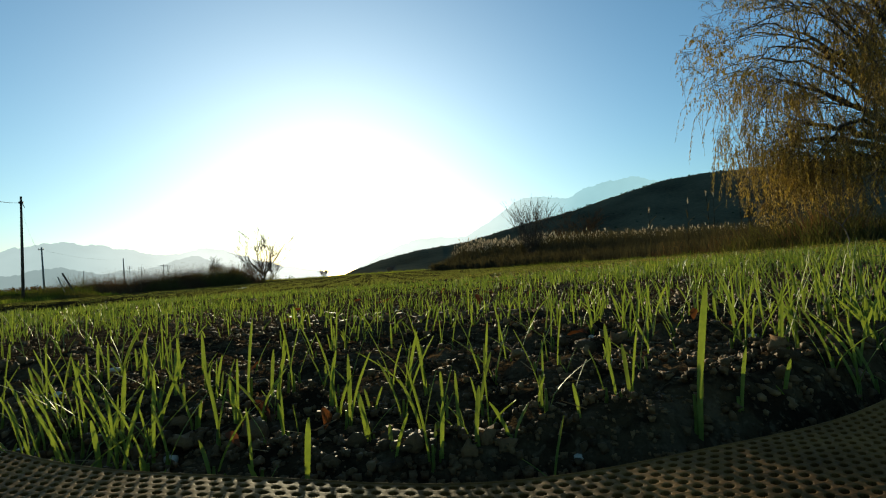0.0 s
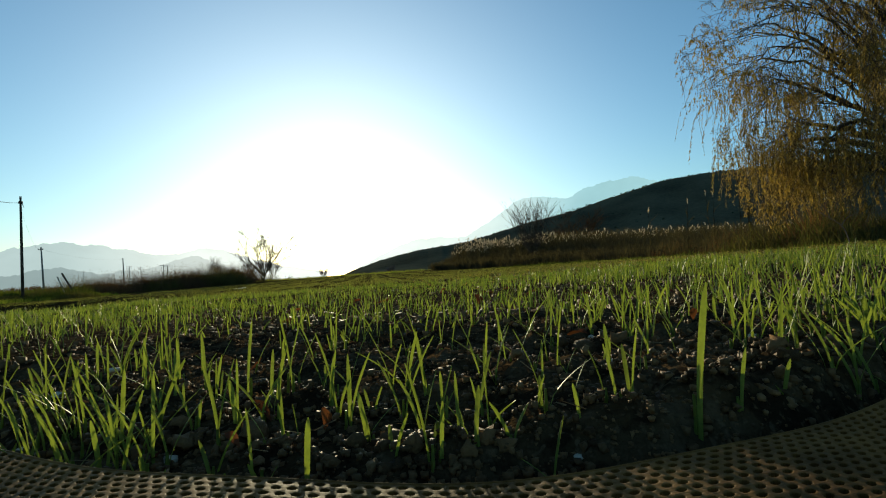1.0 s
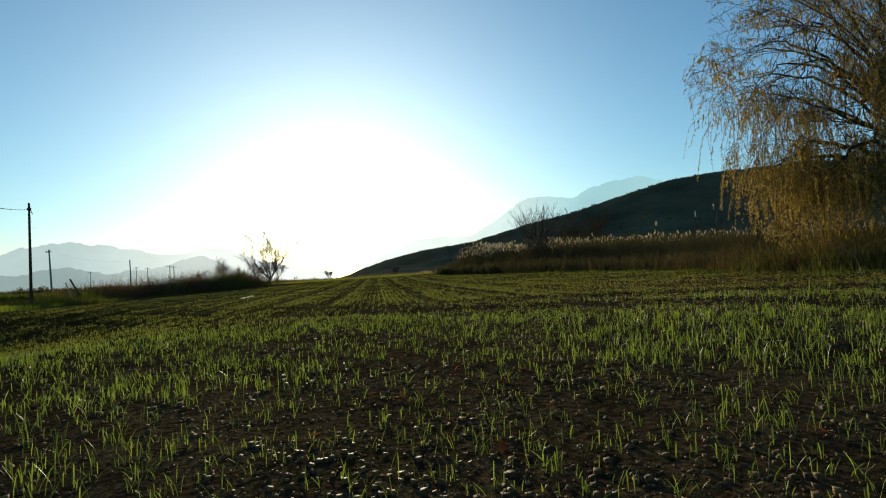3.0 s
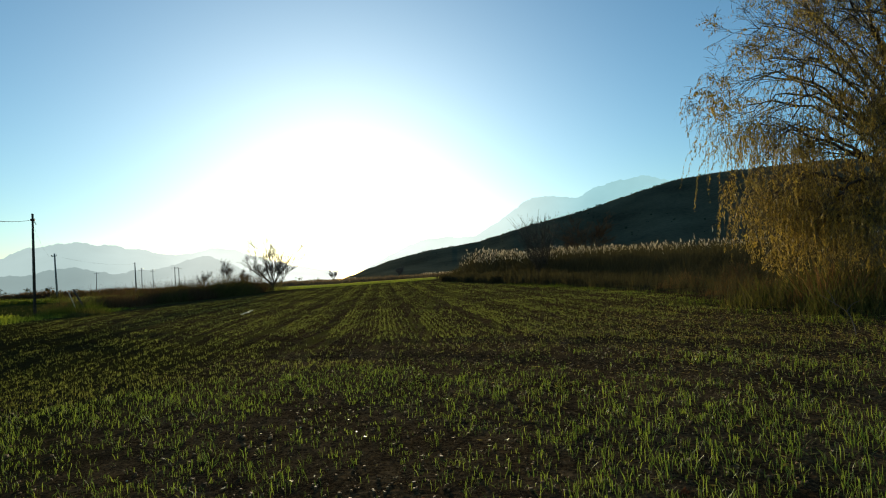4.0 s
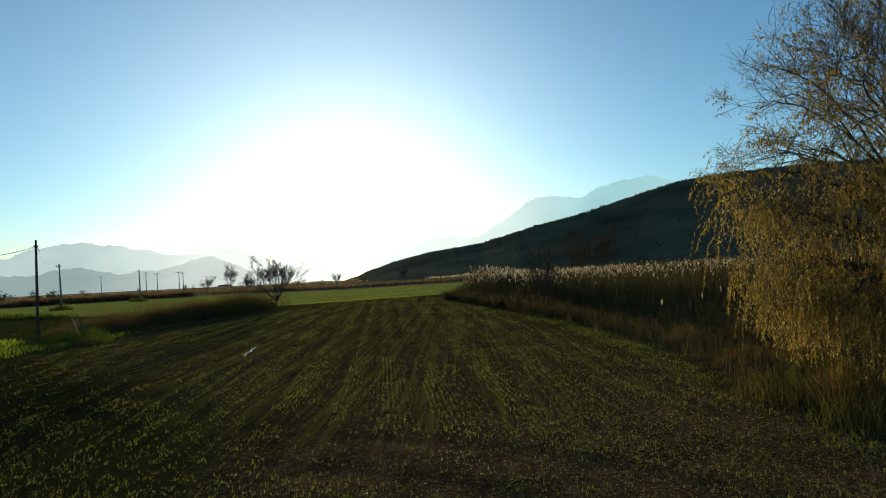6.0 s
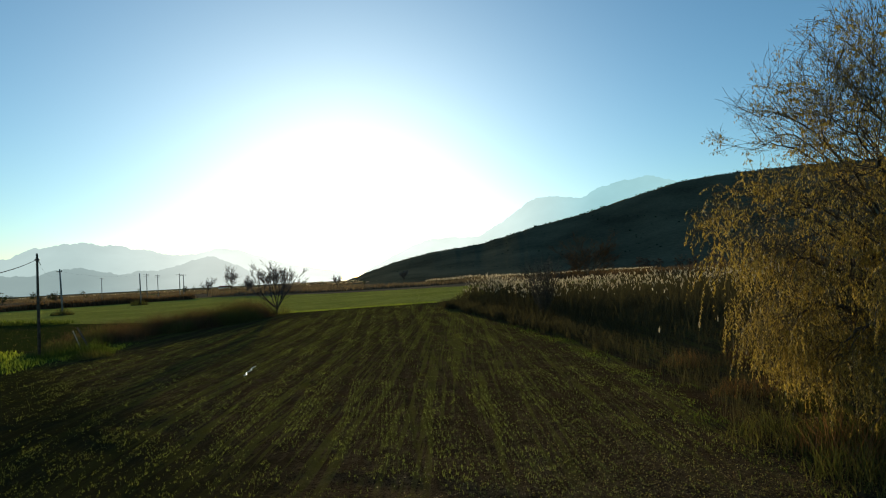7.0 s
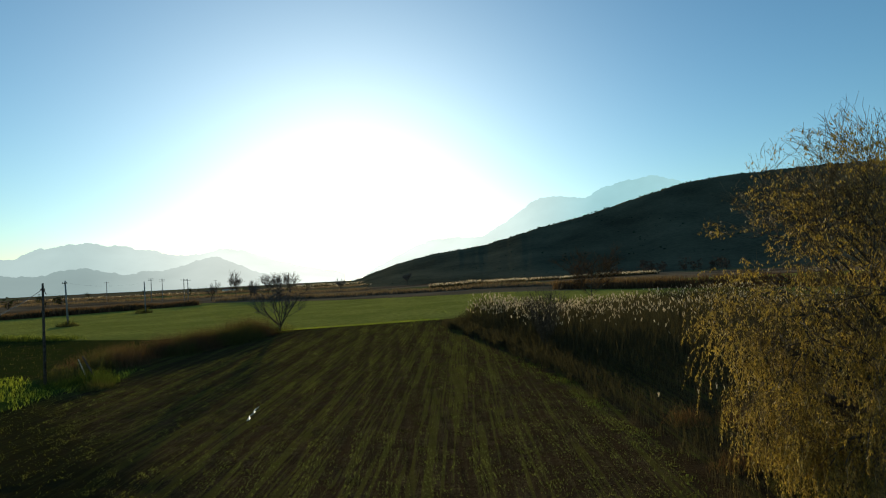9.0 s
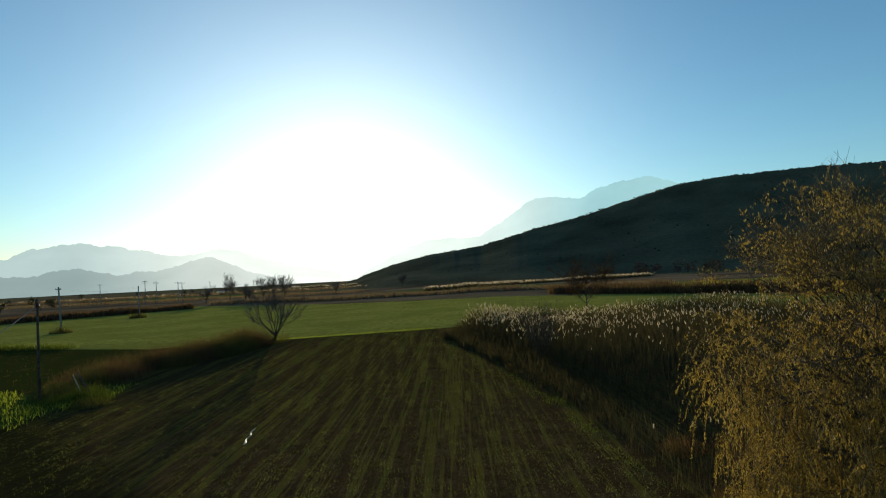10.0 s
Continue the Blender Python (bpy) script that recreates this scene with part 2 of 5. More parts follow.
def smooth(a, b, x):
    k = np.clip((x - a) / (b - a), 0, 1)
    return k * k * (3 - 2 * k)


def wave(x, y, s, seed=0.0):
    """Cheap smooth noise from sines, about -1 to 1."""
    return (np.sin(x * s + 1.7 * np.sin(y * s * 0.7 + seed)) + np.sin(y * s * 1.13 + seed * 2.1 + 1.3 * np.sin(x * s * 0.9)) + np.sin((x + y) * s * 1.9 + seed * 3.3)) / 3


ROW = radians(7.5)  # the drilled rows run a little left of straight ahead


def across(x, y):
    return x * math.cos(ROW) + y * math.sin(ROW)


def headland(x, y):
    """Distance from the wheel marks where the tractor swung round before the rows."""
    left, right = np.hypot(x + 14.5, y - 10.5), np.hypot(x + 5.8, y - 0.2)
    swing = np.minimum(np.abs(left - 8.9), np.abs(left - 7.1)) + 9 * ((y < 11) | (x < -17))
    cross = np.minimum(np.abs(right - 10.6), np.abs(right - 12.4)) + 9 * (x < -3.6)
    return np.minimum(swing, cross)


SIDE = radians(23)  # the marks along the verge run further left than the rows


def ruts(x, y):
    """0 to 1 where wheels have pressed the soil bare."""
    u, w = across(x, y), x * math.cos(SIDE) + y * math.sin(SIDE)
    lanes = np.minimum.reduce([np.abs(u - c) for c in (-7.4, -5.6, -3.2, -1.4, 1.2, 3.0, -11.5, -9.7)])
    along = (1 - smooth(0.08, 0.24, lanes + 0.08 * wave(x, y, 0.9))) * smooth(10.5, 13, y) * (1 - smooth(60, 66, y))
    edge = np.minimum.reduce([np.abs(w - c) for c in (-4.9, -6.5, -8.5, -10.1)])
    edge = (1 - smooth(0.12, 0.4, edge + 0.1 * wave(x, y, 0.8))) * (1 - smooth(-13, -10, x)) * smooth(12, 15, y) * (1 - smooth(42, 48, y))
    turn = (1 - smooth(0.15, 0.5, headland(x, y) + 0.16 * wave(x, y, 1.3))) * (1 - smooth(19, 22, y)) * (x < 6) * 0.7
    return np.maximum.reduce([along, edge, turn])


def shade_dip(x, y):
    """0 to 1 in a dip added at the near left to darken the ground there."""
    return (1 - smooth(-12, -4, x)) * (1 - smooth(9, 22, y)) * smooth(-60, -30, x)


def ground_z(x, y):
    x, y = np.asarray(x, float), np.asarray(y, float)
    yy = np.clip(y, 0, 77)
    z = 0.00018 * yy * yy - 0.25 * smooth(77, 300, y)
    z = z + np.where(x > 0, 0.04 * np.minimum(x, 10), 0.02 * np.maximum(x, -40))
    # added dip: its slope turns the near left away from the low sun
    z = z - 0.55 * shade_dip(x, y)
    near = (1 - smooth(1.0, 1.9, np.hypot(x, y))) * smooth(-0.3, 0.1, y)
    field = 1 - smooth(70, 80, y)
    z = z + field * (0.02 * wave(x, y, 1.1) - 0.055 * ruts(x, y) + 0.014 * np.sin(across(x, y) * 2 * np.pi / 0.6) * smooth(4, 9, y))
    z = z + near * (0.014 * wave(x, y, 9, 1.0) + 0.010 * wave(x, y, 27, 2.0) + 0.006 * wave(x, y, 71, 4.0) + 0.012 * np.abs(wave(x, y, 43, 6.0)) + 0.009 * np.abs(wave(x, y, 97, 8.0)))
    pad = (1 - smooth(0.0, 0.05, y - 0.33 - 0.9 * x * x)) * (1 - smooth(0.42, 0.52, np.abs(x))) * smooth(-0.3, -0.22, y)
    return z * (1 - pad) - 0.01 * pad


# ---- ground, hill and far ranges ----


def graded(limit, fine, dense, grow=1.065, cap=0.0, until=0.0):
    """Steps that start fine, grow, hold at cap until a distance, then grow on."""
    a, s = [0.0], fine
    while a[-1] < limit:
        s = s if a[-1] < dense else s * grow
        if a[-1] < until:
            s = min(s, cap)
        a.append(a[-1] + s)
    return np.array(a)


gx = graded(4400, 0.018, 0.8, 1.07, 0.27, 19)
gy = graded(4400, 0.018, 1.2, 1.07, 0.27, 27)
gb = graded(1500, 0.06, 0.6, 1.1)
X = np.concatenate([-gx[:0:-1], gx])
Y = np.concatenate([-gb[:0:-1], gy])
xx, yy = np.meshgrid(X, Y)
zz = ground_z(xx, yy)
ni, nj = len(Y), len(X)
ci, cj = np.meshgrid(np.arange(ni - 1), np.arange(nj - 1), indexing="ij")
gf = np.stack([ci * nj + cj, ci * nj + cj + 1, (ci + 1) * nj + cj + 1, (ci + 1) * nj + cj], -1)


def ground_material():
    """Tilled soil, then a green field, then dry flats, by place."""
    m = material("ground_soil", (0.03, 0.019, 0.009), (0.10, 0.064, 0.032), 1.2, 0.95, 1.0, 22)
    n, k = m.node_tree.nodes, m.node_tree.links
    p = n["Principled BSDF"]
    soil = p.inputs["Base Color"].links[0].from_socket
    geo = n.new("ShaderNodeNewGeometry")
    xyz = n.new("ShaderNodeSeparateXYZ")
    k.new(geo.outputs["Position"], xyz.inputs[0])

    def calc(op, a, b=0.0, c=0.0):
        q = n.new("ShaderNodeMath")
        q.operation = op
        for i, v in enumerate((a, b, c)):
            if isinstance(v, (int, float)):
                q.inputs[i].default_value = v
            else:
                k.new(v, q.inputs[i])
        return q.outputs[0]

    def noisy(scale):
        tex = n.new("ShaderNodeTexNoise")
        tex.inputs["Scale"].default_value, tex.inputs["Detail"].default_value = scale, 6.0
        k.new(geo.outputs["Position"], tex.inputs["Vector"])
        return tex.outputs["Fac"]

    def step(v, a, b):
        q = n.new("ShaderNodeMapRange")
        q.interpolation_type = "SMOOTHSTEP"
        q.inputs[1].default_value, q.inputs[2].default_value = a, b
        k.new(v, q.inputs[0])
        return q.outputs[0]

    def blend(fac, a, b):
        q = n.new("ShaderNodeMix")
        q.data_type = "RGBA"
        k.new(fac, q.inputs[0])
        for i, v in ((6, a), (7, b)):
            if isinstance(v, tuple):
                q.inputs[i].default_value = (*v, 1)
            else:
                k.new(v, q.inputs[i])
        return q.outputs[2]

    x, y = xyz.outputs["X"], xyz.outputs["Y"]
    rough = calc("MULTIPLY_ADD", noisy(0.35), 3.0, -1.5)
    # shade between crumbs and their lit tops, painted into the soil by noise
    crumb_shade = calc("ADD", calc("MULTIPLY", noisy(34.0), 0.6), calc("MULTIPLY", noisy(9.0), 0.4))
    soil = blend(calc("MULTIPLY", step(crumb_shade, 0.53, 0.44), 0.75), soil, (0.013, 0.008, 0.005))
    soil = blend(calc("MULTIPLY", step(crumb_shade, 0.55, 0.64), 0.6), soil, (0.12, 0.08, 0.044))
    soil = blend(calc("MULTIPLY", step(noisy(140.0), 0.55, 0.68), 0.55), soil, (0.14, 0.095, 0.052))
    # a thin green cast between the far seedlings
    sprout = calc("MULTIPLY", step(noisy(1.6), 0.42, 0.62), step(y, 12, 40))
    col = blend(calc("MULTIPLY", sprout, 0.55), soil, (0.05, 0.05, 0.009))
    # streaks along the drilled rows
    turn = n.new("ShaderNodeMapping")
    turn.inputs["Rotation"].default_value = (0, 0, -ROW)
    turn.inputs["Scale"].default_value = (1.0, 0.02, 1.0)
    k.new(geo.outputs["Position"], turn.inputs["Vector"])
    lines = []
    for s in (1.3, 6.5):
        tex = n.new("ShaderNodeTexNoise")
        tex.inputs["Scale"].default_value, tex.inputs["Detail"].default_value = s, 3.0
        k.new(turn.outputs[0], tex.inputs["Vector"])
        lines.append(tex.outputs["Fac"])
    streak = calc("ADD", calc("MULTIPLY", lines[0], 0.45), calc("MULTIPLY", lines[1], 0.55))
    past_turn = step(y, 9, 14)
    col = blend(calc("MULTIPLY", calc("MULTIPLY", step(streak, 0.51, 0.56), past_turn), 0.58), col, (0.10, 0.085, 0.018))
    col = blend(calc("MULTIPLY", calc("MULTIPLY", step(streak, 0.49, 0.43), past_turn), 0.6), col, (0.040, 0.024, 0.012))
    # darkening at the near left, painted into the soil and row colours
    left_shade = calc("MULTIPLY", step(calc("ADD", x, rough), -2.5, -5.0), step(calc("ADD", calc("ADD", x, y), calc("MULTIPLY", rough, 1.5)), 12.0, 5.0))
    col = blend(calc("MULTIPLY", left_shade, 0.8), col, (0.013, 0.014, 0.006))
    # the grassy verge by the pole
    lawn = calc("MULTIPLY", step(calc("ADD", x, calc("MULTIPLY", rough, 0.6)), -27.5, -29.0), calc("MULTIPLY", step(y, 46, 43), step(y, 20, 24)))
    col = blend(calc("MULTIPLY", lawn, 0.55), col, (0.055, 0.085, 0.014))
    # rough fallow ground past the bushes
    fallow = calc("MULTIPLY", step(x, -28, -34), step(y, 44, 47))
    col = blend(calc("MULTIPLY", fallow, step(noisy(0.5), 0.2, 0.5)), col, (0.032, 0.036, 0.009))
    # the green field beyond the furrow
    edge = calc("ADD", calc("MAXIMUM", calc("MULTIPLY_ADD", x, 0.05, 71.5), calc("MULTIPLY_ADD", x, -0.28, 58.5)), calc("MULTIPLY", rough, 0.3))
    past = step(calc("SUBTRACT", y, edge), 0.0, 0.8)
    green = blend(step(noisy(0.08), 0.35, 0.65), (0.18, 0.18, 0.04), (0.25, 0.24, 0.06))
    green = blend(step(noisy(1.1), 0.4, 0.7), green, (0.15, 0.155, 0.032))
    col = blend(past, col, green)
    # dry flats beyond that
    far = calc("ADD", calc("MULTIPLY_ADD", calc("MAXIMUM", calc("MULTIPLY", x, -1.0), -30.0), 0.62, 150.0), calc("MULTIPLY", rough, 3.0))
    far = calc("ADD", far, calc("MULTIPLY", calc("MAXIMUM", calc("SUBTRACT", calc("MULTIPLY", x, -1.0), 110.0), 0.0), -2.6))
    far = calc("ADD", far, calc("MULTIPLY", calc("MINIMUM", calc("MAXIMUM", calc("SUBTRACT", x, 30.0), 0.0), 30.0), 2.1))
    flats = blend(step(noisy(0.02), 0.35, 0.65), (0.08, 0.056, 0.036), (0.18, 0.13, 0.085))
    flats = blend(step(noisy(0.006), 0.5, 0.6), flats, (0.09, 0.11, 0.04))
    col = blend(step(calc("SUBTRACT", y, far), 0.0, 4.0), col, flats)
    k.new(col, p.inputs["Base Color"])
    # gritty relief, finer than the first
    grit = n.new("ShaderNodeBump")
    grit.inputs["Strength"].default_value, grit.inputs["Distance"].default_value = 1.0, 0.006
    k.new(noisy(150.0), grit.inputs["Height"])
    k.new(p.inputs["Normal"].links[0].from_socket, grit.inputs["Normal"])
    k.new(grit.outputs[0], p.inputs["Normal"])
    return m


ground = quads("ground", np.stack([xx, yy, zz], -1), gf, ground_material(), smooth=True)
tagged(ground, "dark tilled field soil running on to green and dry fields", "ground", kind="structure")


def range_mesh(name, azimuths, elevations, near, crest, back, mat, bumps, rows=14, cols=260, power=1.3):
    """A ridge seen along azimuths (degrees from straight ahead) that reaches the given elevations above the plain."""
    az = np.linspace(azimuths[0], azimuths[-1], cols)
    el = np.interp(az, azimuths, elevations)
    kernel = np.ones(5) / 5
    el = np.convolve(np.pad(el, 2, mode="edge"), kernel, "valid")
    el = el + bumps * sum(np.sin(az * f + g) / f ** 0.55 for f, g in ((2.9, 2.2), (5.7, 1.1), (9.3, 0.2), (14.0, 4.0), (23.0, 1.7)))
    el = np.maximum(el, 0.02)
    s = np.concatenate([np.linspace(0, 1, rows), [1.12, 1.5]])
    a, k = np.meshgrid(np.radians(az), s)
    r = np.where(k <= 1, near + (crest - near) * k, crest + (back - crest) * (k - 1) * 2)
    top = crest * np.tan(np.radians(el))[None] + 7.9 * np.clip(el, 0, 0.4)[None] / 0.4
    spur = 1 + 0.03 * np.sin(a * 57 * 0.9 + 3 * k) * np.clip(k * (1 - k) * 4, 0, 1)
    z = np.where(k <= 1, top * k ** power * spur, top * np.clip(1 - (k - 1) * 2.4, 0, 1)) - 2 * (k < 0.01)
    v = np.stack([r * np.sin(a), r * np.cos(a), z], -1)
    m = len(s)
    i, j = np.meshgrid(np.arange(m - 1), np.arange(cols - 1), indexing="ij")
    f = np.stack([i * cols + j, i * cols + j + 1, (i + 1) * cols + j + 1, (i + 1) * cols + j], -1)
    ob = quads(name, v, f, mat, smooth=True)
    return ob, v


hill, hill_v = range_mesh("hill", (-14, -11.6, -9.4, -6.3, -2.6, 2.8, 8.8, 13.5, 17.4, 22.7, 26.7, 33.7, 38.6, 55, 75), (0, 0.05, 0.4, 1.4, 2.2, 2.85, 4.4, 5.3, 6.4, 7.65, 7.95, 7.85, 7.5, 6, 3),
                          430, 830, 1200, HILLSIDE, 0.03, rows=40, cols=420, power=1.25)
tagged(hill, "dark scrub-covered hillside in shade behind the reeds", "hill", kind="structure")
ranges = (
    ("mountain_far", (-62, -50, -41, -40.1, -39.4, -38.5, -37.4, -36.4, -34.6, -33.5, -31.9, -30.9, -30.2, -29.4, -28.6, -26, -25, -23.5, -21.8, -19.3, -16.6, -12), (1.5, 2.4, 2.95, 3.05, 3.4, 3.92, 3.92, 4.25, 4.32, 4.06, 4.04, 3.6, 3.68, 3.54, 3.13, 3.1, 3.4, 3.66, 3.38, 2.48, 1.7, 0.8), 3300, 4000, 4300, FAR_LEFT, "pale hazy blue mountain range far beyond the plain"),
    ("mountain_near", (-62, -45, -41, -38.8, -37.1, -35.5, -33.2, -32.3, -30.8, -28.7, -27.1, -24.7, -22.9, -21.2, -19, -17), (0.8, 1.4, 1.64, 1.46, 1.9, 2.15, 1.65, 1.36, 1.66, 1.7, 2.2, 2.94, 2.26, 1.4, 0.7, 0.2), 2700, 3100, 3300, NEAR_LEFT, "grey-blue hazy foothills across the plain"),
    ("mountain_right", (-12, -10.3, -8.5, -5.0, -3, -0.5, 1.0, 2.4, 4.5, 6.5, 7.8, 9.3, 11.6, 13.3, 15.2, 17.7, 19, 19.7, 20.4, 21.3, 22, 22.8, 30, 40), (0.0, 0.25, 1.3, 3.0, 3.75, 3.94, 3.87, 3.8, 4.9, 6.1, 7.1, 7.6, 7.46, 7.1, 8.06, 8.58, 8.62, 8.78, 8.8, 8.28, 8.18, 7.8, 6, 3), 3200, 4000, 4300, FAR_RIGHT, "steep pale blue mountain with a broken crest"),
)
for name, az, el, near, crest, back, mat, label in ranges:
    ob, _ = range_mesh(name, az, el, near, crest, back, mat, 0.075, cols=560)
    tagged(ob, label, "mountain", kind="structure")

# ---- scrub on the hill ----
count = 1400
pick_i, pick_j = rng.integers(3, 41, count), rng.integers(2, 418, count)
pick_i[:900] = 39
spot = hill_v[pick_i, pick_j] + rng.uniform(-4, 4, (count, 3)) * [1, 1, 0]
v, f = lumps(spot, rng.uniform(0.4, 1.3, count) * (0.45 + 0.55 * smooth(20, 140, pick_j)), 0.75, 0.4)
tagged(quads("hill_scrub", v, f, SCRUB), "dark evergreen scrub scattered over the hillside", "shrubs", kind="stuff")

# ---- the mat under the drone ----


def mat_edge(x):
    return 0.302 + 0.018 * x + 0.93 * x * x


def rubber_mat():
    thing = empty("rubber_mat", (0, 0, 0))
    pitch_x, pitch_y, hole, thick, top = 0.0090, 0.0074, 0.0029, 0.006, 0.02
    verts, faces = [], []
    nx = 88
    ang = np.arange(8) * np.pi / 4
    ring = np.stack([np.cos(ang), 0.85 * np.sin(ang)], 1) * hole
    sq = np.stack([np.cos(ang), np.sin(ang)], 1)
    sq = sq / np.abs(sq).max(1)[:, None] * [pitch_x / 2, pitch_y / 2]
    cells = []
    for iy in range(20):
        for ix in range(nx):
            cx = (ix - nx / 2 + (0.5 if iy % 2 else 0.0)) * pitch_x
            cells.append((cx, mat_edge(cx) - 0.0035 - (iy + 0.5) * pitch_y))
    cells = np.array(cells)
    n = len(cells)
    def raise_to(p, z):
        x, y = p[..., 0], p[..., 1]
        wob = 0.0025 * np.sin(x * 21 + 1) * np.sin(y * 17) + 0.002 * np.sin(x * 9 - 2)
        return np.concatenate([p, (z + wob)[..., None] if np.ndim(z) else (np.full(x.shape, z) + wob)[..., None]], -1)
    outer = cells[:, None] + sq[None]
    # the cells shear along with the bowed edge
    outer[..., 1] = outer[..., 1] - mat_edge(cells[:, :1]) + mat_edge(outer[..., 0])
    inner = cells[:, None] + ring[None]
    inner[..., 1] = inner[..., 1] - mat_edge(cells[:, :1]) + mat_edge(inner[..., 0])
    lip = cells[:, None] + ring[None] * 1.2
    lip[..., 1] = lip[..., 1] - mat_edge(cells[:, :1]) + mat_edge(lip[..., 0])
    # webs between the holes stand a little proud of the dished lips
    v = np.concatenate([raise_to(outer, top + 0.0001), raise_to(lip, top), raise_to(inner, top - 0.0002), raise_to(inner, top - thick)], 1)
    j = np.arange(8)
    k = (j + 1) % 8
    cell = np.concatenate([np.stack([8 * s + j, 8 * s + k, 8 * s + 8 + k, 8 * s + 8 + j], 1) for s in range(3)])
    f = (np.arange(n) * 32)[:, None, None] + cell[None]
    sheet = quads("perforated_sheet", v, f, RUBBER, thing)
    xs = np.linspace(-nx / 2 * pitch_x, (nx / 2 + 0.5) * pitch_x, 90)
    line = raise_to(np.stack([xs, mat_edge(xs) - 0.0022], 1), top - 0.001)
    v, f = tube(line, np.full(90, 0.0016), 8)
    quads("rim", v, f, RUBBER, thing, smooth=True)
    # dark sheet added below the holes to stand in for their shade
    under = np.stack([xs, mat_edge(xs) - 0.006], 1)
    low = np.stack([xs, mat_edge(xs) - 0.23], 1)
    v = np.concatenate([raise_to(under, top - thick - 0.001), raise_to(low, top - thick - 0.001)])
    i = np.arange(89)
    quads("hole_shade_sheet", v, np.stack([i, i + 1, 91 + i, 90 + i], 1), CABLE, thing)
    inner = np.stack([xs, mat_edge(xs) - 0.0035 - 20 * pitch_y], 1)
    rear = np.stack([xs, np.full(90, -0.32)], 1)
    v = np.concatenate([raise_to(inner, top), raise_to(rear, top)])
    quads("plain_sheet", v, np.stack([90 + i, 91 + i, i + 1, i], 1), RUBBER, thing)
    return tagged(thing, "worn brown perforated rubber mat lying on soil", "mat")


rubber_mat()

# ---- trees ----


def grow(start, heading, length, radius, depth, out, twist=0.35, droop=0.0, forks=(3, 4), shrink=0.62, rise=0.25):
    """A branch with its forks, as (points, radii, depth) in out."""
    n = 7
    p, d = Vector(start), Vector(heading).normalized()
    pts, rad = [p.copy()], [radius]
    for i in range(1, n):
        d = (d + Vector((random.uniform(-1, 1), random.uniform(-1, 1), random.uniform(-1, 1) + rise)) * twist * 0.35 + Vector((0, 0, -droop * i / n))).normalized()
        p = p + d * (length / (n - 1))
        pts.append(p.copy())
        rad.append(radius * (1 - 0.6 * i / (n - 1)))
    out.append((np.array([q[:] for q in pts]), np.array(rad), depth))
    if depth > 0:
        for c in range(random.randint(*forks)):
            at_i = random.randint(2, n - 1)
            ax = Vector((random.uniform(-1, 1), random.uniform(-1, 1), random.uniform(-0.3, 0.8)))
            nd = (Vector(pts[at_i] - pts[at_i - 1]).normalized() + ax * random.uniform(0.5, 0.9)).normalized()
            grow(pts[at_i], nd, length * random.uniform(shrink - 0.12, shrink + 0.12), rad[at_i] * 0.62, depth - 1, out, twist, droop, forks, shrink, rise)


def bare_tree(name, x, y, height, label, seed, limbs=5, spread=0.6, thick=0.12, depth=3, mat=GREY_TWIG, group="", fork=0.28, fine=0.0, reach=(0.45, 0.62), forks=(3, 4), shrink=0.62, twist=0.35, stout=0.012, rise=0.35, widen=1.0, leader=False):
    """A leafless tree: trunk, limbs and a haze of twigs."""
    random.seed(seed)
    thing = empty(name, (x, y, float(ground_z(x, y)) - 0.05))
    trunk_h = height * fork
    line = bend([(0, 0, 0), (random.uniform(-0.1, 0.1) * trunk_h, 0, trunk_h * 0.5), (random.uniform(-0.2, 0.2) * trunk_h, random.uniform(-0.2, 0.2) * trunk_h, trunk_h)], 7)
    twigs, limbs_made = [], []
    for i in range(limbs):
        a = 2 * math.pi * (i + random.uniform(-0.3, 0.3)) / limbs
        s = spread * random.uniform(0.5, 1.2)
        out = []
        grow(line[random.randint(1, 6) if leader else random.randint(4, 6)], (math.cos(a) * s, math.sin(a) * s, 1), (height * 0.75 if leader else height - trunk_h) * random.uniform(*reach), thick * 0.55, depth, out, twist, 0.0, forks, shrink, rise)
        limbs_made.append(out)
    top = max(seg[0][:, 2].max() for out in limbs_made for seg in out)
    root = 0.0 if leader else trunk_h
    squash = np.array([widen, widen, (height - root) / max(top - root, 0.1)])
    if leader:
        line[:, 2] *= squash[2]
    v, f = tube(line, np.linspace(thick * 1.4, thick * (0.35 if leader else 0.9), 7), 8)
    quads("trunk", v, f, BARK, thing, smooth=True)
    for out in limbs_made:
        for seg in out:
            seg[0][:] = (seg[0] - [0, 0, root]) * squash + [0, 0, root]
        v, f = join([tube(p, np.maximum(r, stout), 5) for p, r, d in out if d >= depth - 1])
        quads("limb", v, f, BARK, thing, smooth=True)
        twigs += [tube(p, np.maximum(r, max(fine, 0.006 + height * 0.0008 * (y / 68 if y > 68 else 1))), 3) for p, r, d in out if d < depth - 1]
    if twigs:
        v, f = join(twigs)
        quads("twig_spray", v, f, mat, thing)["kind"] = "stuff"
    return tagged(thing, label, "tree", group)


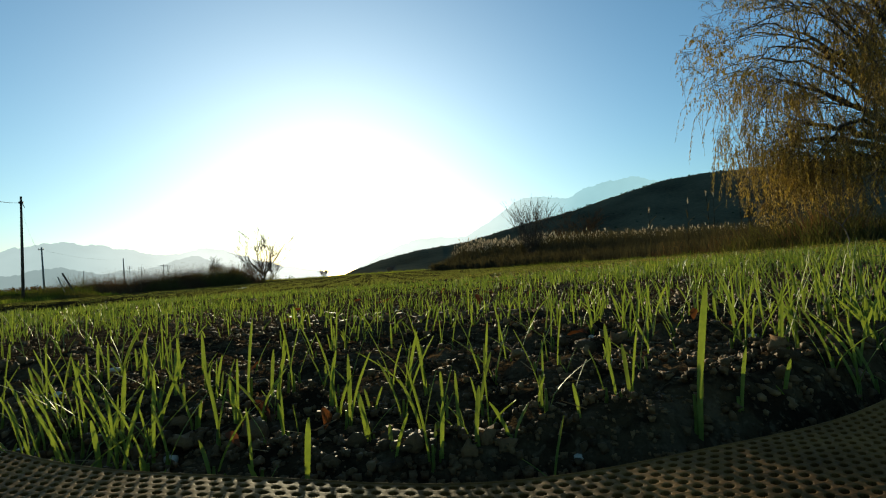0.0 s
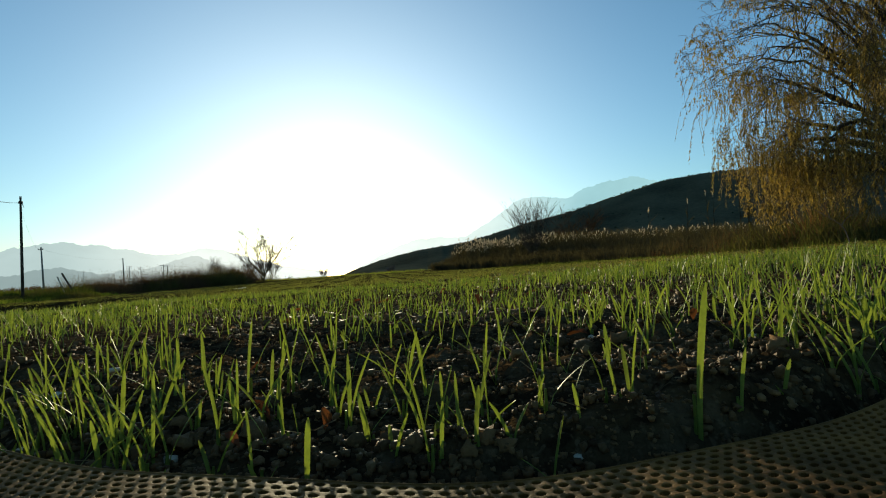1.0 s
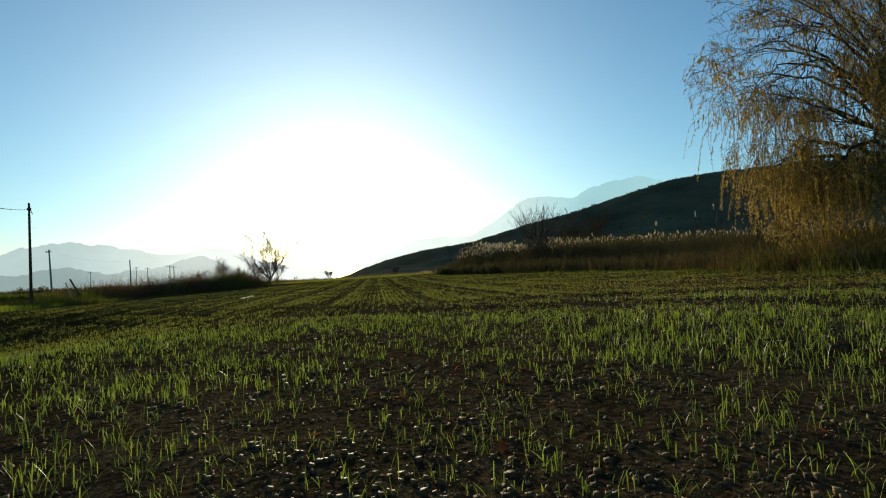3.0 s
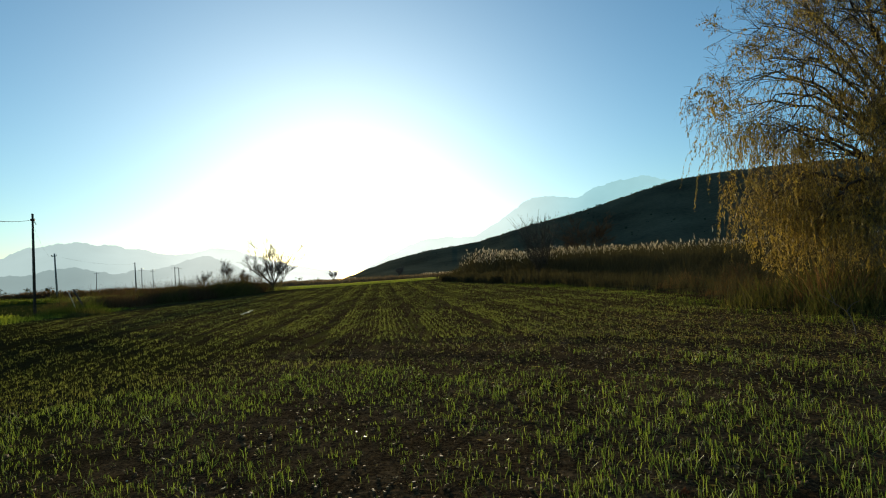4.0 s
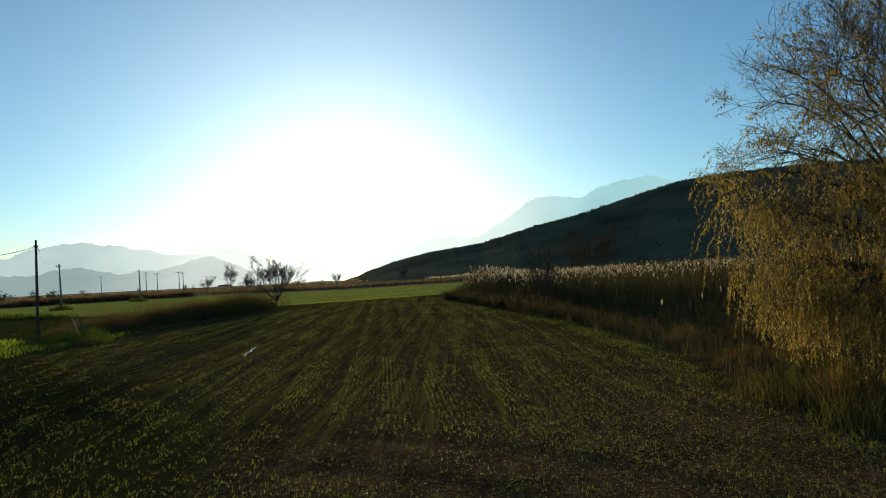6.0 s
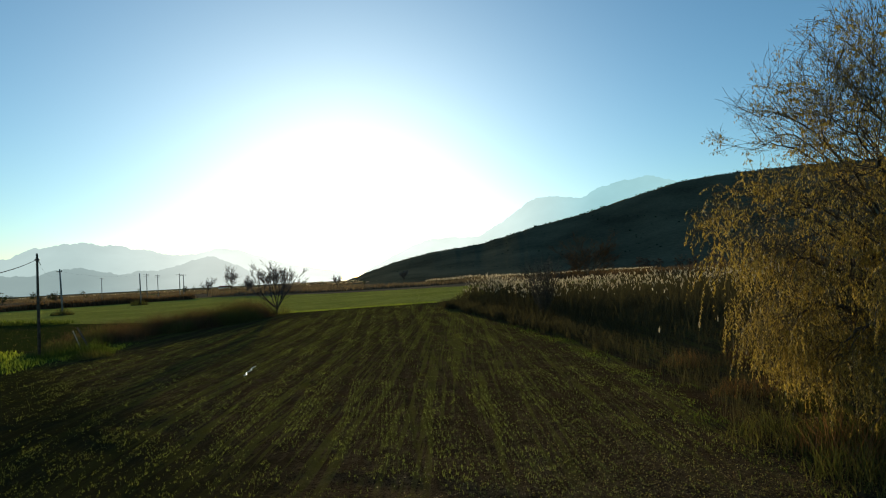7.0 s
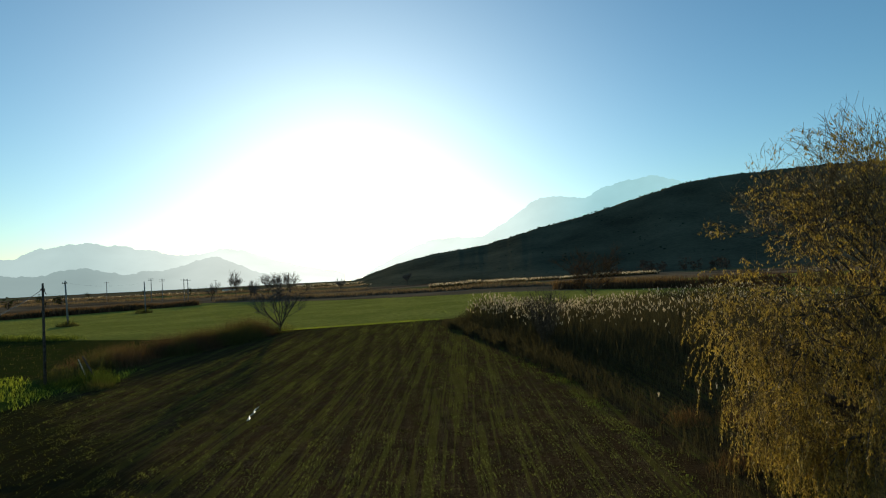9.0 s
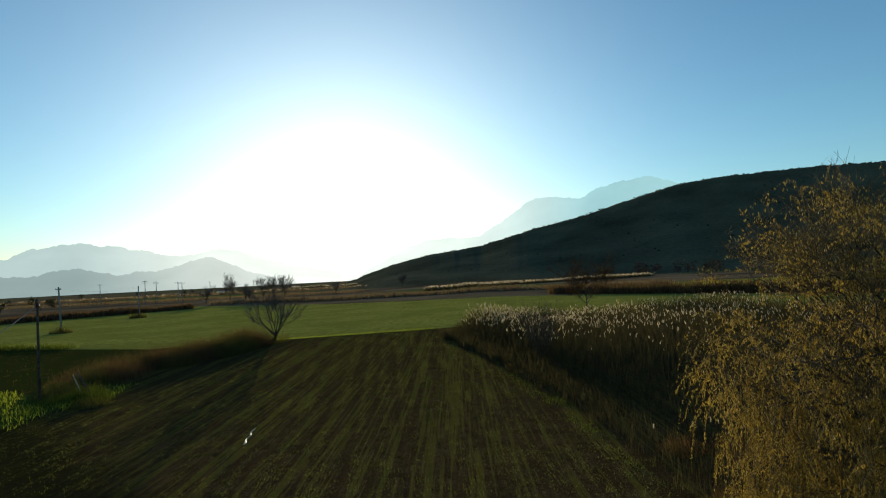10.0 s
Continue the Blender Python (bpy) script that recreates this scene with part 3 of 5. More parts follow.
bare_tree("bare_tree", -22.9, 69.5, 7.1, "leafless spreading tree at the end of the field", 8, 8, 1.0, 0.13, 3, GREY_TWIG, fork=0.14, fine=0.006, reach=(0.55, 0.8), rise=0.3, forks=(4, 6), shrink=0.5, twist=0.35, stout=0.018)
bare_tree("bare_tree", 7.0, 41.5, 5.4, "leafless fan-shaped shrub tree among tall reeds", 15, 54, 0.32, 0.03, 1, fork=0.05, fine=0.005, reach=(0.86, 1.0), forks=(12, 15), shrink=0.26, twist=0.12, rise=0.6, stout=0.006)
bare_tree("bare_tree", 22.3, 90.0, 9.6, "leafless round-crowned tree behind the reed bed", 12, 26, 1.15, 0.06, 2, DRY, fork=0.5, fine=0.014, reach=(0.45, 0.75), rise=0.15, leader=True, forks=(7, 9), shrink=0.45, twist=0.4, widen=1.15)
for i, (x, y, h) in enumerate(((-103, 246, 14), (-112, 242, 9), (-97, 250, 9), (-89, 249, 12), (-84, 250, 12.5), (-79, 250, 12), (-93, 244, 7), (-66, 300, 8), (-40, 420, 11))):
    bare_tree("roadside_tree", x, y, h, "leafless tree standing out against the hazy plain", 20 + i, 8, 0.5, 0.16, 2, group="trees on the plain", fork=0.25, forks=(5, 7), reach=(0.5, 0.75))


def leafy_tree(name, x, y, height, label, seed, mat=BRAMBLE):
    """A far tree with its winter leaves: trunk and a loose crown of clumps."""
    local = np.random.default_rng(seed)
    thing = empty(name, (x, y, float(ground_z(x, y)) - 0.1))
    v, f = tube(bend([(0, 0, 0), (0.1, 0, height * 0.3), (0, 0.1, height * 0.75)], 6), np.linspace(0.25, 0.06, 6), 6)
    quads("trunk", v, f, BARK, thing)
    n = 45
    u = local.normal(size=(n, 3))
    u /= np.linalg.norm(u, axis=1)[:, None]
    c = u * (local.uniform(0.1, 1, (n, 1)) ** 0.5) * [height * 0.42, height * 0.42, height * 0.46] * (1 + 0.25 * np.sin(u[:, :1] * 5 + seed)) + [0, 0, height * 0.5]
    v, f = lumps(c, local.uniform(0.2, 0.5, n) * height / 8, 0.8, 0.5)
    quads("crown", v, f, mat, thing)
    return tagged(thing, label, "tree", "trees on the plain")


far_rng = random.Random(5)
for i in range(16):
    d = far_rng.uniform(330, 520)
    a = radians(far_rng.uniform(-44, -36.5))
    leafy_tree("plain_tree", d * math.sin(a), d * math.cos(a), far_rng.uniform(3.5, 7), "dark tree in a hazy row across the plain", 100 + i)
for i in range(14):
    d = far_rng.uniform(420, 800)
    a = radians(far_rng.uniform(-36, -9))
    leafy_tree("plain_tree", d * math.sin(a), d * math.cos(a), far_rng.uniform(3.5, 8), "dark tree in a hazy row across the plain", 140 + i)

for i in range(16):
    a = radians(far_rng.uniform(19.0, 27.5) if i < 11 else far_rng.uniform(8, 19))
    d = far_rng.uniform(395, 425)
    leafy_tree("hillfoot_tree", d * math.sin(a), d * math.cos(a), far_rng.uniform(7, 13), "grey-green tree at the foot of the shaded hill", 170 + i, FAR_BRUSH)

# ---- the willow ----


def crown_reach(z):
    """How far the willow's crown reaches from its stem at a height."""
    return np.interp(z, (0.8, 2, 3, 4, 4.9, 6, 7, 8, 9.1, 10.2), (3.9, 4.35, 4.7, 5.15, 5.45, 5.5, 5.0, 4.3, 3.6, 1.6))


def willow():
    """A weeping willow: limbs that fan out from a low fork, arching twigs, hanging strands, narrow yellow leaves."""
    random.seed(41)
    local = np.random.default_rng(41)
    bx, by = 11.5, 12.0
    thing = empty("weeping_willow", (bx, by, float(ground_z(bx, by)) - 0.1))
    v, f = tube(bend([(0, 0, 0), (-0.05, 0, 0.7), (-0.15, -0.05, 1.3), (-0.2, 0, 1.9)], 8), np.array([0.42, 0.36, 0.33, 0.31, 0.3, 0.3, 0.29, 0.28]), 10)
    quads("trunk", v, f, BARK, thing, smooth=True)
    twigs, tips = [], []
    limbs = 43
    for k in range(limbs):
        # tips spread over height and direction by two unlike steps
        tip_z = 1.2 + 7.3 * ((k * 0.7549) % 1.0)
        turn = radians(105 + 150 * ((k * 0.5698 + 0.15) % 1.0))
        reach = float(crown_reach(tip_z)) * local.uniform(0.62, 0.82)
        if k > 33:  # leaders that fill the top of the crown
            tip_z, reach = 5.9 + 1.6 * ((k * 0.7549) % 1.0), local.uniform(1.2, 3.2)
        droop = 0.7 * (1 - float(smooth(3.5, 6.0, tip_z)))
        crest = tip_z + droop
        out = np.array([math.cos(turn), math.sin(turn), 0.0])
        side = np.array([-out[1], out[0], 0.0]) * local.uniform(-0.7, 0.7)
        up = np.array([0, 0, 1.0])
        arc = [out * 0.15 + up * 1.6, out * reach * 0.28 + side * 0.5 + up * (1.7 + 0.46 * (crest - 1.7)), out * reach * 0.58 + side + up * (1.7 + 0.84 * (crest - 1.7)), out * reach * 0.85 + side * 0.6 + up * crest, out * reach + up * tip_z]
        line = bend(arc, 18)
        line[2:-1] += local.normal(0, 0.035, (15, 3))
        v, f = tube(line, np.linspace((0.06 if k % 4 else 0.12) * (1 - 0.4 * float(smooth(5, 7, tip_z))), 0.008, 18), 7)
        limb = quads("limb", v, f, BARK, thing, smooth=True)
        for c in range(14 if tip_z > 6 else 9):
            i = int(local.integers(5, 18))
            d = Vector(line[i] - line[i - 2]).normalized()
            a = random.uniform(0, 2 * math.pi)
            lift = random.uniform(0.2, 1.6) if tip_z > 6 else random.uniform(-0.5, 0.8) if tip_z > 5 else random.uniform(-0.5, 0.6)
            made_now = []
            grow(line[i], d * 0.8 + Vector((math.cos(a), math.sin(a), lift)) * 0.75, random.uniform(0.75, 1.4), 0.022 * (1.25 - i / 22) * (1 - 0.35 * float(smooth(5, 7, tip_z))), 3, made_now, 0.5, 0.06 if tip_z > 6.5 else 0.16, (2, 3), 0.66, 0.1)
            for p, r, dep in made_now:
                if dep == 3:
                    v, f = tube(p, r, 5)
                    quads("side_branch", v, f, BARK, limb, smooth=True)
                else:
                    if np.hypot(p[-1, 0], p[-1, 1]) > crown_reach(p[-1, 2]) + 0.25:
                        continue
                    twigs.append(tube(p[::2], np.maximum(r, 0.0032)[::2], 3))
                    for q in (2, 3, 4, 5, 6):
                        tips.append(p[q])
    v, f = join(twigs)
    tagged(quads("twig_spray", v, f, TWIG, thing), kind="stuff")
    tips = np.array(tips)
    tips = tips[np.hypot(tips[:, 0], tips[:, 1]) < crown_reach(tips[:, 2]) + 0.1]
    # hanging strands: long and leafy low down, short and nearly bare at the top
    want = local.uniform(0, 1, len(tips)) ** (1 / (1.15 - 0.6 * smooth(6.0, 8.5, tips[:, 2])))
    tip = tips[np.argsort(-want)[:15500]]
    low = 1 - smooth(3.0, 7.0, tip[:, 2] + local.normal(0, 0.4, len(tip)))
    length = (0.12 + 0.2 * low + (0.25 + 1.35 * low ** 2) * local.uniform(0, 1, len(tip)) ** 1.7)
    floor_z = np.interp(np.hypot(tip[:, 0], tip[:, 1]), (2.5, 4.0, 4.9, 5.6), (0.5, 0.8, 1.2, 2.1)) + local.uniform(0.0, 0.8, len(tip)) - 1.0 * (1 - smooth(-3.4, -1.2, tip[:, 1]))
    length = np.minimum(length, np.maximum(tip[:, 2] - floor_z, 0.1))
    out = local.uniform(0, 2 * np.pi, len(tip))
    s = np.linspace(0, 1, 5)
    sway = local.uniform(0.08, 0.4, len(tip)) + 0.7 * (1 - low)
    strand = np.repeat(tip[:, None], 5, 1)
    strand[:, :, 0] += (np.cos(out) * length * sway)[:, None] * s ** 0.6
    strand[:, :, 1] += (np.sin(out) * length * sway)[:, None] * s ** 0.6
    strand[:, :, 2] -= (length * (0.25 + 0.75 * low))[:, None] * s ** 1.3
    side = np.stack([-np.sin(out), np.cos(out), np.zeros(len(tip))], 1)[:, None] * 0.0024
    v = np.stack([strand - side, strand + side], 2).reshape(-1, 3)
    j = np.arange(4)
    cell = np.stack([2 * j, 2 * j + 1, 2 * j + 3, 2 * j + 2], 1)
    quads("hanging_growth", v, ((np.arange(len(tip)) * 10)[:, None, None] + cell[None]).reshape(-1, 4), TWIG, thing, smooth=False)["kind"] = "stuff"
    # leaves along the strands, in uneven tufts
    tuft = np.clip(0.66 + 1.5 * wave(tip[:, 0] + 0.7 * tip[:, 2], tip[:, 1] - 0.6 * tip[:, 2], 2.3, 1.0), 0.08, 2.0)
    count = ((length * 26 + 2) * (0.6 + 0.65 * low) * tuft * local.uniform(0.3, 1.4, len(tip)) + 0.4).astype(int)
    idx = np.repeat(np.arange(len(tip)), count)
    u = local.uniform(0.05, 1, len(idx))
    k = np.minimum((u * 4).astype(int), 3)
    w = (u * 4 - k)[:, None]
    pos = strand[idx, k] * (1 - w) + strand[idx, k + 1] * w
    a = local.uniform(0, 2 * np.pi, len(idx))
    tilt = local.uniform(0.05, 0.75, len(idx))
    axis = np.stack([np.cos(a) * np.sin(tilt), np.sin(a) * np.sin(tilt), -np.cos(tilt)], 1)
    wide = np.cross(axis, local.normal(size=(len(idx), 3)))
    wide /= np.linalg.norm(wide, axis=1)[:, None]
    ln = local.uniform(0.05, 0.095, len(idx))[:, None]
    wd = ln * local.uniform(0.09, 0.15, (len(idx), 1))
    v = np.stack([pos, pos + axis * ln * 0.45 - wide * wd, pos + axis * ln + local.normal(0, 0.008, pos.shape), pos + axis * ln * 0.5 + wide * wd], 1).reshape(-1, 3)
    quads("foliage", v, np.arange(len(v)).reshape(-1, 4), WILLOW, thing)["kind"] = "stuff"
    return tagged(thing, "weeping willow in yellow autumn leaf, bare at the top", "tree")


willow()

# ---- reed bed ----


def reed_edge(y):
    """The field's side of the reed bed."""
    return np.interp(y, (6, 11, 14, 18, 22, 26, 31, 34, 42, 55, 70), (7.4, 6.9, 6.9, 7.7, 7.4, 7.0, 6.3, 5.7, 4.2, 0.8, -3.4))


def reed_bed():
    n = 37000
    depth = rng.uniform(0, 1, n) ** 1.5 * 42
    y = 8 + (57 + 0.5 * np.maximum(depth - 18, 0)) * rng.uniform(0, 1, n) ** 0.8
    x = reed_edge(y) + depth + 0.5 * wave(y, y, 0.8) + rng.uniform(0, 0.8, n)
    clear = np.hypot(x - 10.6, y - 12.2) > 2.2
    x, y, depth = x[clear], y[clear], depth[clear]
    n = len(x)
    inside = smooth(0.2, 5.0, depth)
    tall = (0.7 + 2.15 * inside * smooth(24, 44, y) + 0.35 * inside) * rng.uniform(0.72, 1.12, n) * (1 + 0.12 * wave(x, y, 0.35)) * (1 - 0.27 * smooth(0, 9, x))
    base = np.stack([x, y, ground_z(x, y) - 0.05], 1)
    heading, lean = rng.uniform(0, 6.28, n), rng.uniform(0.02, 0.22, n)
    pieces = [blades(base, tall, rng.uniform(0.008, 0.016, n) * (0.5 + 0.5 * smooth(14, 42, y)) * (1 + y / 70), lean, heading, rng.uniform(-0.6, 0.6, n), 2, 0.3)]
    at_h = tall * rng.uniform(0.15, 0.85, n)
    b = base + np.stack([np.cos(heading) * tall * lean * (at_h / tall) ** 1.7, np.sin(heading) * tall * lean * (at_h / tall) ** 1.7, at_h], 1)
    pieces.append(blades(b, rng.uniform(0.3, 0.7, n), rng.uniform(0.013, 0.026, n) * (0.35 + 0.95 * smooth(14, 42, y)) * (1 + y / 80), rng.uniform(0.3, 0.9, n), rng.uniform(0, 6.28, n), rng.uniform(0, 3.14, n), 2))
    v, f = join(pieces)
    tagged(quads("reed_bed", v, f, REED), "dense brown reed bed at the edge of the field", "reeds", kind="stuff")
    head = (tall > 1.55) & (rng.uniform(0, 1, n) < smooth(1.55, 2.3, tall) * (1 - 0.55 * smooth(9, 22, x)) * np.clip(0.75 + 0.9 * wave(x, y, 0.5, 2.0), 0.12, 1.4) * (0.02 + 0.4 * smooth(38, 52, y)))
    sag = np.sqrt(np.clip(1 - 0.5 * lean ** 2, 0.2, 1))
    b = base + np.stack([np.cos(heading) * tall * lean, np.sin(heading) * tall * lean, tall * sag - 0.1], 1)
    b, m = b[head], int(head.sum())
    size = rng.uniform(0.18, 0.34, m)
    pieces = [blades(b, size, rng.uniform(0.035, 0.07, m) * (1 + b[:, 1] / 110), rng.uniform(0.1, 0.7, m), heading[head] + rng.normal(0, 0.4, m), rng.uniform(0, 3.14, m), 3, 0.8) for i in range(2)]
    v, f = join(pieces)
    tagged(quads("reed_plumes", v, f, PLUME), "pale feathery seed heads over the reed bed", "reeds", kind="stuff")


reed_bed()


def tall_reed(x, y, height, seed):
    local = np.random.default_rng(seed)
    thing = empty("plumed_reed", (x, y, float(ground_z(x, y)) - 0.05), local.uniform(0, 360))
    line = bend([(0, 0, 0), (0.03, 0, height * 0.5), (0.1, 0, height)], 8)
    v, f = tube(line, np.linspace(0.011, 0.006, 8), 6)
    quads("stem", v, f, REED, thing)
    for i in range(4):
        p = line[2 + i]
        v, f = blades(p[None], np.array([0.45]), np.array([0.035]), np.array([0.9]), np.array([2.4 * i]), np.array([2.4 * i + 1.57]), 4)
        quads("leaf", v, f, REED, thing)
    n = 6
    v, f = blades(np.repeat(line[-1:], n, 0) - [0, 0, 0.05] + local.normal(0, 0.008, (n, 3)), local.uniform(0.12, 0.22, n), local.uniform(0.014, 0.026, n), local.uniform(0.03, 0.3, n), local.uniform(0, 6.28, n), local.uniform(0, 3.14, n), 3)
    quads("plume", v, f, PLUME, thing)
    return tagged(thing, "tall reed with a pale feathery plume", "reed", "tall reeds by the willow")


for i, (x, y, h) in enumerate(((9.6, 17.2, 2.5), (9.8, 17.0, 2.7), (9.95, 17.4, 2.45), (10.2, 17.6, 2.6), (9.3, 18.6, 2.1), (9.45, 18.6, 2.05), (8.6, 18.8, 1.9), (10.5, 17.1, 2.3), (7.6, 19.6, 1.75))):
    tall_reed(x, y, h, 300 + i)

# far strips of reeds and dry brush on the plain


def strip(name, label, x0, y0, x1, y1, wide, tall, count, mat, thick=0.25, plume=0.0):
    t, s = rng.uniform(0, 1, count), rng.uniform(-0.5, 0.5, count)
    x = x0 + (x1 - x0) * t + rng.normal(0, 1.0, count)
    y = y0 + (y1 - y0) * t + s * wide
    h = tall * rng.uniform(0.5, 1.1, count) * (1 + 0.3 * wave(x, y, 0.11))
    v, f = blades(np.stack([x, y, ground_z(x, y) - 0.1], 1), h, rng.uniform(0.6, 1.4, count) * thick, rng.uniform(0.05, 0.5, count), rng.uniform(0, 6.28, count), rng.uniform(-0.7, 0.7, count), 2, 0.5)
    tagged(quads(name, v, f, mat), label, "brush", kind="stuff")
    if plume:
        k = rng.uniform(0, 1, count) < plume
        m = int(k.sum())
        v, f = blades(np.stack([x, y, ground_z(x, y) + h * 0.8], 1)[k], rng.uniform(0.5, 1.0, m), rng.uniform(0.6, 1.2, m) * thick, rng.uniform(0.1, 0.4, m), rng.uniform(0, 6.28, m), rng.uniform(-0.7, 0.7, m), 2)
        tagged(quads(name + "_plumes", v, f, PLUME), "pale seed heads along a far reed strip", "reeds", kind="stuff")


strip("dry_hedge", "dry brown brush behind the green field", -105, 235, 70, 178, 14, 1.9, 5600, FAR_BRUSH, 0.22)
strip("far_reeds", "strip of plumed reeds behind the green field", -14, 260, 118, 328, 10, 2.0, 3200, REED, 0.25, 0.35)
strip("far_reed_line", "far line of pale reeds across the plain", -190, 620, 330, 560, 12, 3.2, 3000, REED, 0.9, 0.75)
strip("dark_hedge", "dark brown brush along a ditch in the green field", 27, 147, 78, 84, 6, 2.7, 4200, HEDGE, 0.16)
strip("left_hedge", "dark brush along the edge of the green field", -152, 108, -96, 194, 7, 2.3, 6000, HEDGE, 0.2)
strip("plain_brush", "dry brown brush across the plain", -330, 330, -60, 340, 40, 1.7, 4600, FAR_BRUSH, 0.35)
strip("plain_scrub", "dry brown brush across the plain", -420, 480, -20, 520, 60, 2.2, 4200, FAR_BRUSH, 0.6, 0.12)
strip("ditch_brush", "dark low brush along a ditch", -88, 82, -54, 74.5, 3, 1.0, 2200, EDGE, 0.07)
strip("furrow_grass", "tufts of grass on the furrow between two fields", -26, 70.5, -3, 71.4, 0.7, 0.35, 900, VERGE, 0.05)


def bush_heap(name, label, x, y, wide, deep, tall, count, mat, seed, thick=0.02):
    """Tangled dry stems in a mound."""
    local = np.random.default_rng(seed)
    r, a = np.sqrt(local.uniform(0, 1, count)), local.uniform(0, 6.28, count)
    px, py = r * np.cos(a) * wide, r * np.sin(a) * deep
    h = tall * (1.05 - 0.75 * r ** 2) * local.uniform(0.45, 1.1, count)
    base = np.stack([px, py, ground_z(x + px, y + py) - float(ground_z(x, y)) - 0.04], 1)
    v, f = blades(base, h, local.uniform(0.6, 1.6, count) * thick, local.uniform(0.05, 0.7, count), local.uniform(0, 6.28, count), local.uniform(0, 3.14, count), 2, 0.5)
    ob = quads(name, v, f, mat)
    ob.location = (x, y, float(ground_z(x, y)))
    return tagged(ob, label, "bush")


hedge = random.Random(9)
for i in range(58):
    t = hedge.random() ** 0.8
    x = -31 + 8 * t + hedge.uniform(-5, 1.0) * (1 - 0.5 * t)
    y = 48 + 21 * t + hedge.uniform(-2, 2)
    bush_heap("dry_bush", "tangled reddish-brown leafless bush beside the field", x, y, hedge.uniform(1.5, 2.8), hedge.uniform(1.3, 2.4), hedge.uniform(1.4, 2.5) + 0.9 * t, 640, BRAMBLE if i % 3 == 0 else HEDGE, 400 + i, 0.013)
for i, (x, y, w, d, h) in enumerate(((-31.2, 42.9, 2.6, 1.6, 1.2), (-28.4, 41.6, 1.9, 1.4, 1.2), (-33.8, 45.5, 1.6, 1.2, 1.0), (-27.0, 40.2, 1.5, 1.1, 0.8), (-26.2, 38.6, 1.6, 1.2, 0.7), (-29.5, 40.0, 1.8, 1.2, 0.8))):
    bush_heap("bramble_bush", "dark bramble heap round the foot of a leaning post", x, y, w, d, h, 900, EDGE if i % 2 else BRAMBLE, 450 + i)
bush_heap("pole_bush", "round dark bush at the foot of a pole", -76.4, 103.6, 2.2, 1.6, 1.6, 420, BRAMBLE, 470, 0.05)
bush_heap("pole_bush", "round dark bush at the foot of a pole", -87.2, 147.4, 2.4, 1.8, 1.9, 420, BRAMBLE, 471, 0.06)
under = random.Random(11)
for i in range(22):
    y = under.uniform(9, 22)
    x = float(reed_edge(y)) + under.uniform(0.3, 4.5)
    mat = DRY if under.random() < 0.6 else BRAMBLE
    bush_heap("undergrowth", "dry brown undergrowth at the foot of the willow", x, y, under.uniform(0.6, 1.3), under.uniform(0.6, 1.2), under.uniform(0.5, 1.2), 380, mat, 480 + i, 0.016)


# ---- poles, posts and wires ----


def utility_pole(x, y, height, label, lean=(0.0, 0.0), radius=0.12, arms=0, arm=1.6, twin=0.0, group="poles across the plain", mat=HAZED_POLE):
    thing = empty("utility_pole", (x, y, float(ground_z(x, y)) - 0.15))
    for off in ((-twin / 2, twin / 2) if twin else (0.0,)):
        v, f = tube([(off, 0, 0), (off + lean[0] * 0.5, lean[1] * 0.5, height * 0.5), (off + lean[0], lean[1], height + 0.15)], [radius * 1.25, radius * 1.1, radius * 0.8], 10)
        quads("shaft", v, f, mat, thing, smooth=True)
    for i in range(arms):
        z = height - 0.35 - 0.75 * i
        k = z / height
        bm = bmesh.new()
        bmesh.ops.create_cube(bm, size=1, matrix=Matrix.Translation((lean[0] * k, lean[1] * k - radius, z)) @ Matrix.Diagonal((arm + twin, 0.12, 0.13, 1)))
        bmesh.ops.bevel(bm, geom=bm.edges[:], offset=0.012, segments=1, affect="EDGES")
        bar = part("crossarm", bm, mat, thing)
        for s in (-0.45, 0.0, 0.45):
            v, f = tube([(lean[0] * k + s * (arm + twin), lean[1] * k - radius, z + 0.06), (lean[0] * k + s * (arm + twin), lean[1] * k - radius, z + 0.16), (lean[0] * k + s * (arm + twin), lean[1] * k - radius, z + 0.26)], [0.05, 0.07, 0.04], 8)
            quads("insulator", v, f, CERAMIC, bar)
    return tagged(thing, label, "utility pole", group)


P0 = (-31.48, 40.6)
TOP = 7.95
main = utility_pole(*P0, TOP, "slim dark wooden utility pole beside the field", (-0.1, 0.0), 0.09, group="", mat=POLE_WOOD)
z0 = float(ground_z(*P0)) - 0.15
v, f = tube([(-0.1, -0.1, TOP - 0.35), (0.1, -0.14, TOP - 0.38), (0.3, -0.16, TOP - 0.75)], [0.025, 0.025, 0.02], 6)
quads("bracket", v, f, CABLE, main)
for dx in (0.25, -0.02):
    v, f = tube([(-0.1 + dx, -0.14, TOP - 0.42), (-0.1 + dx, -0.14, TOP - 0.34), (-0.1 + dx, -0.14, TOP - 0.25)], [0.035, 0.05, 0.03], 8)
    quads("insulator", v, f, CERAMIC, main)


def wire(a, b, sag, label, radius=0.012, mat=CABLE):
    t = np.linspace(0, 1, 24)[:, None]
    p = np.array(a) * (1 - t) + np.array(b) * t - np.array([0, 0, 1.0]) * sag * 4 * t * (1 - t)
    v, f = tube(p, np.full(24, radius), 6)
    return tagged(quads("overhead_wire", v, f, mat), label, "wire", "wires on the pole")


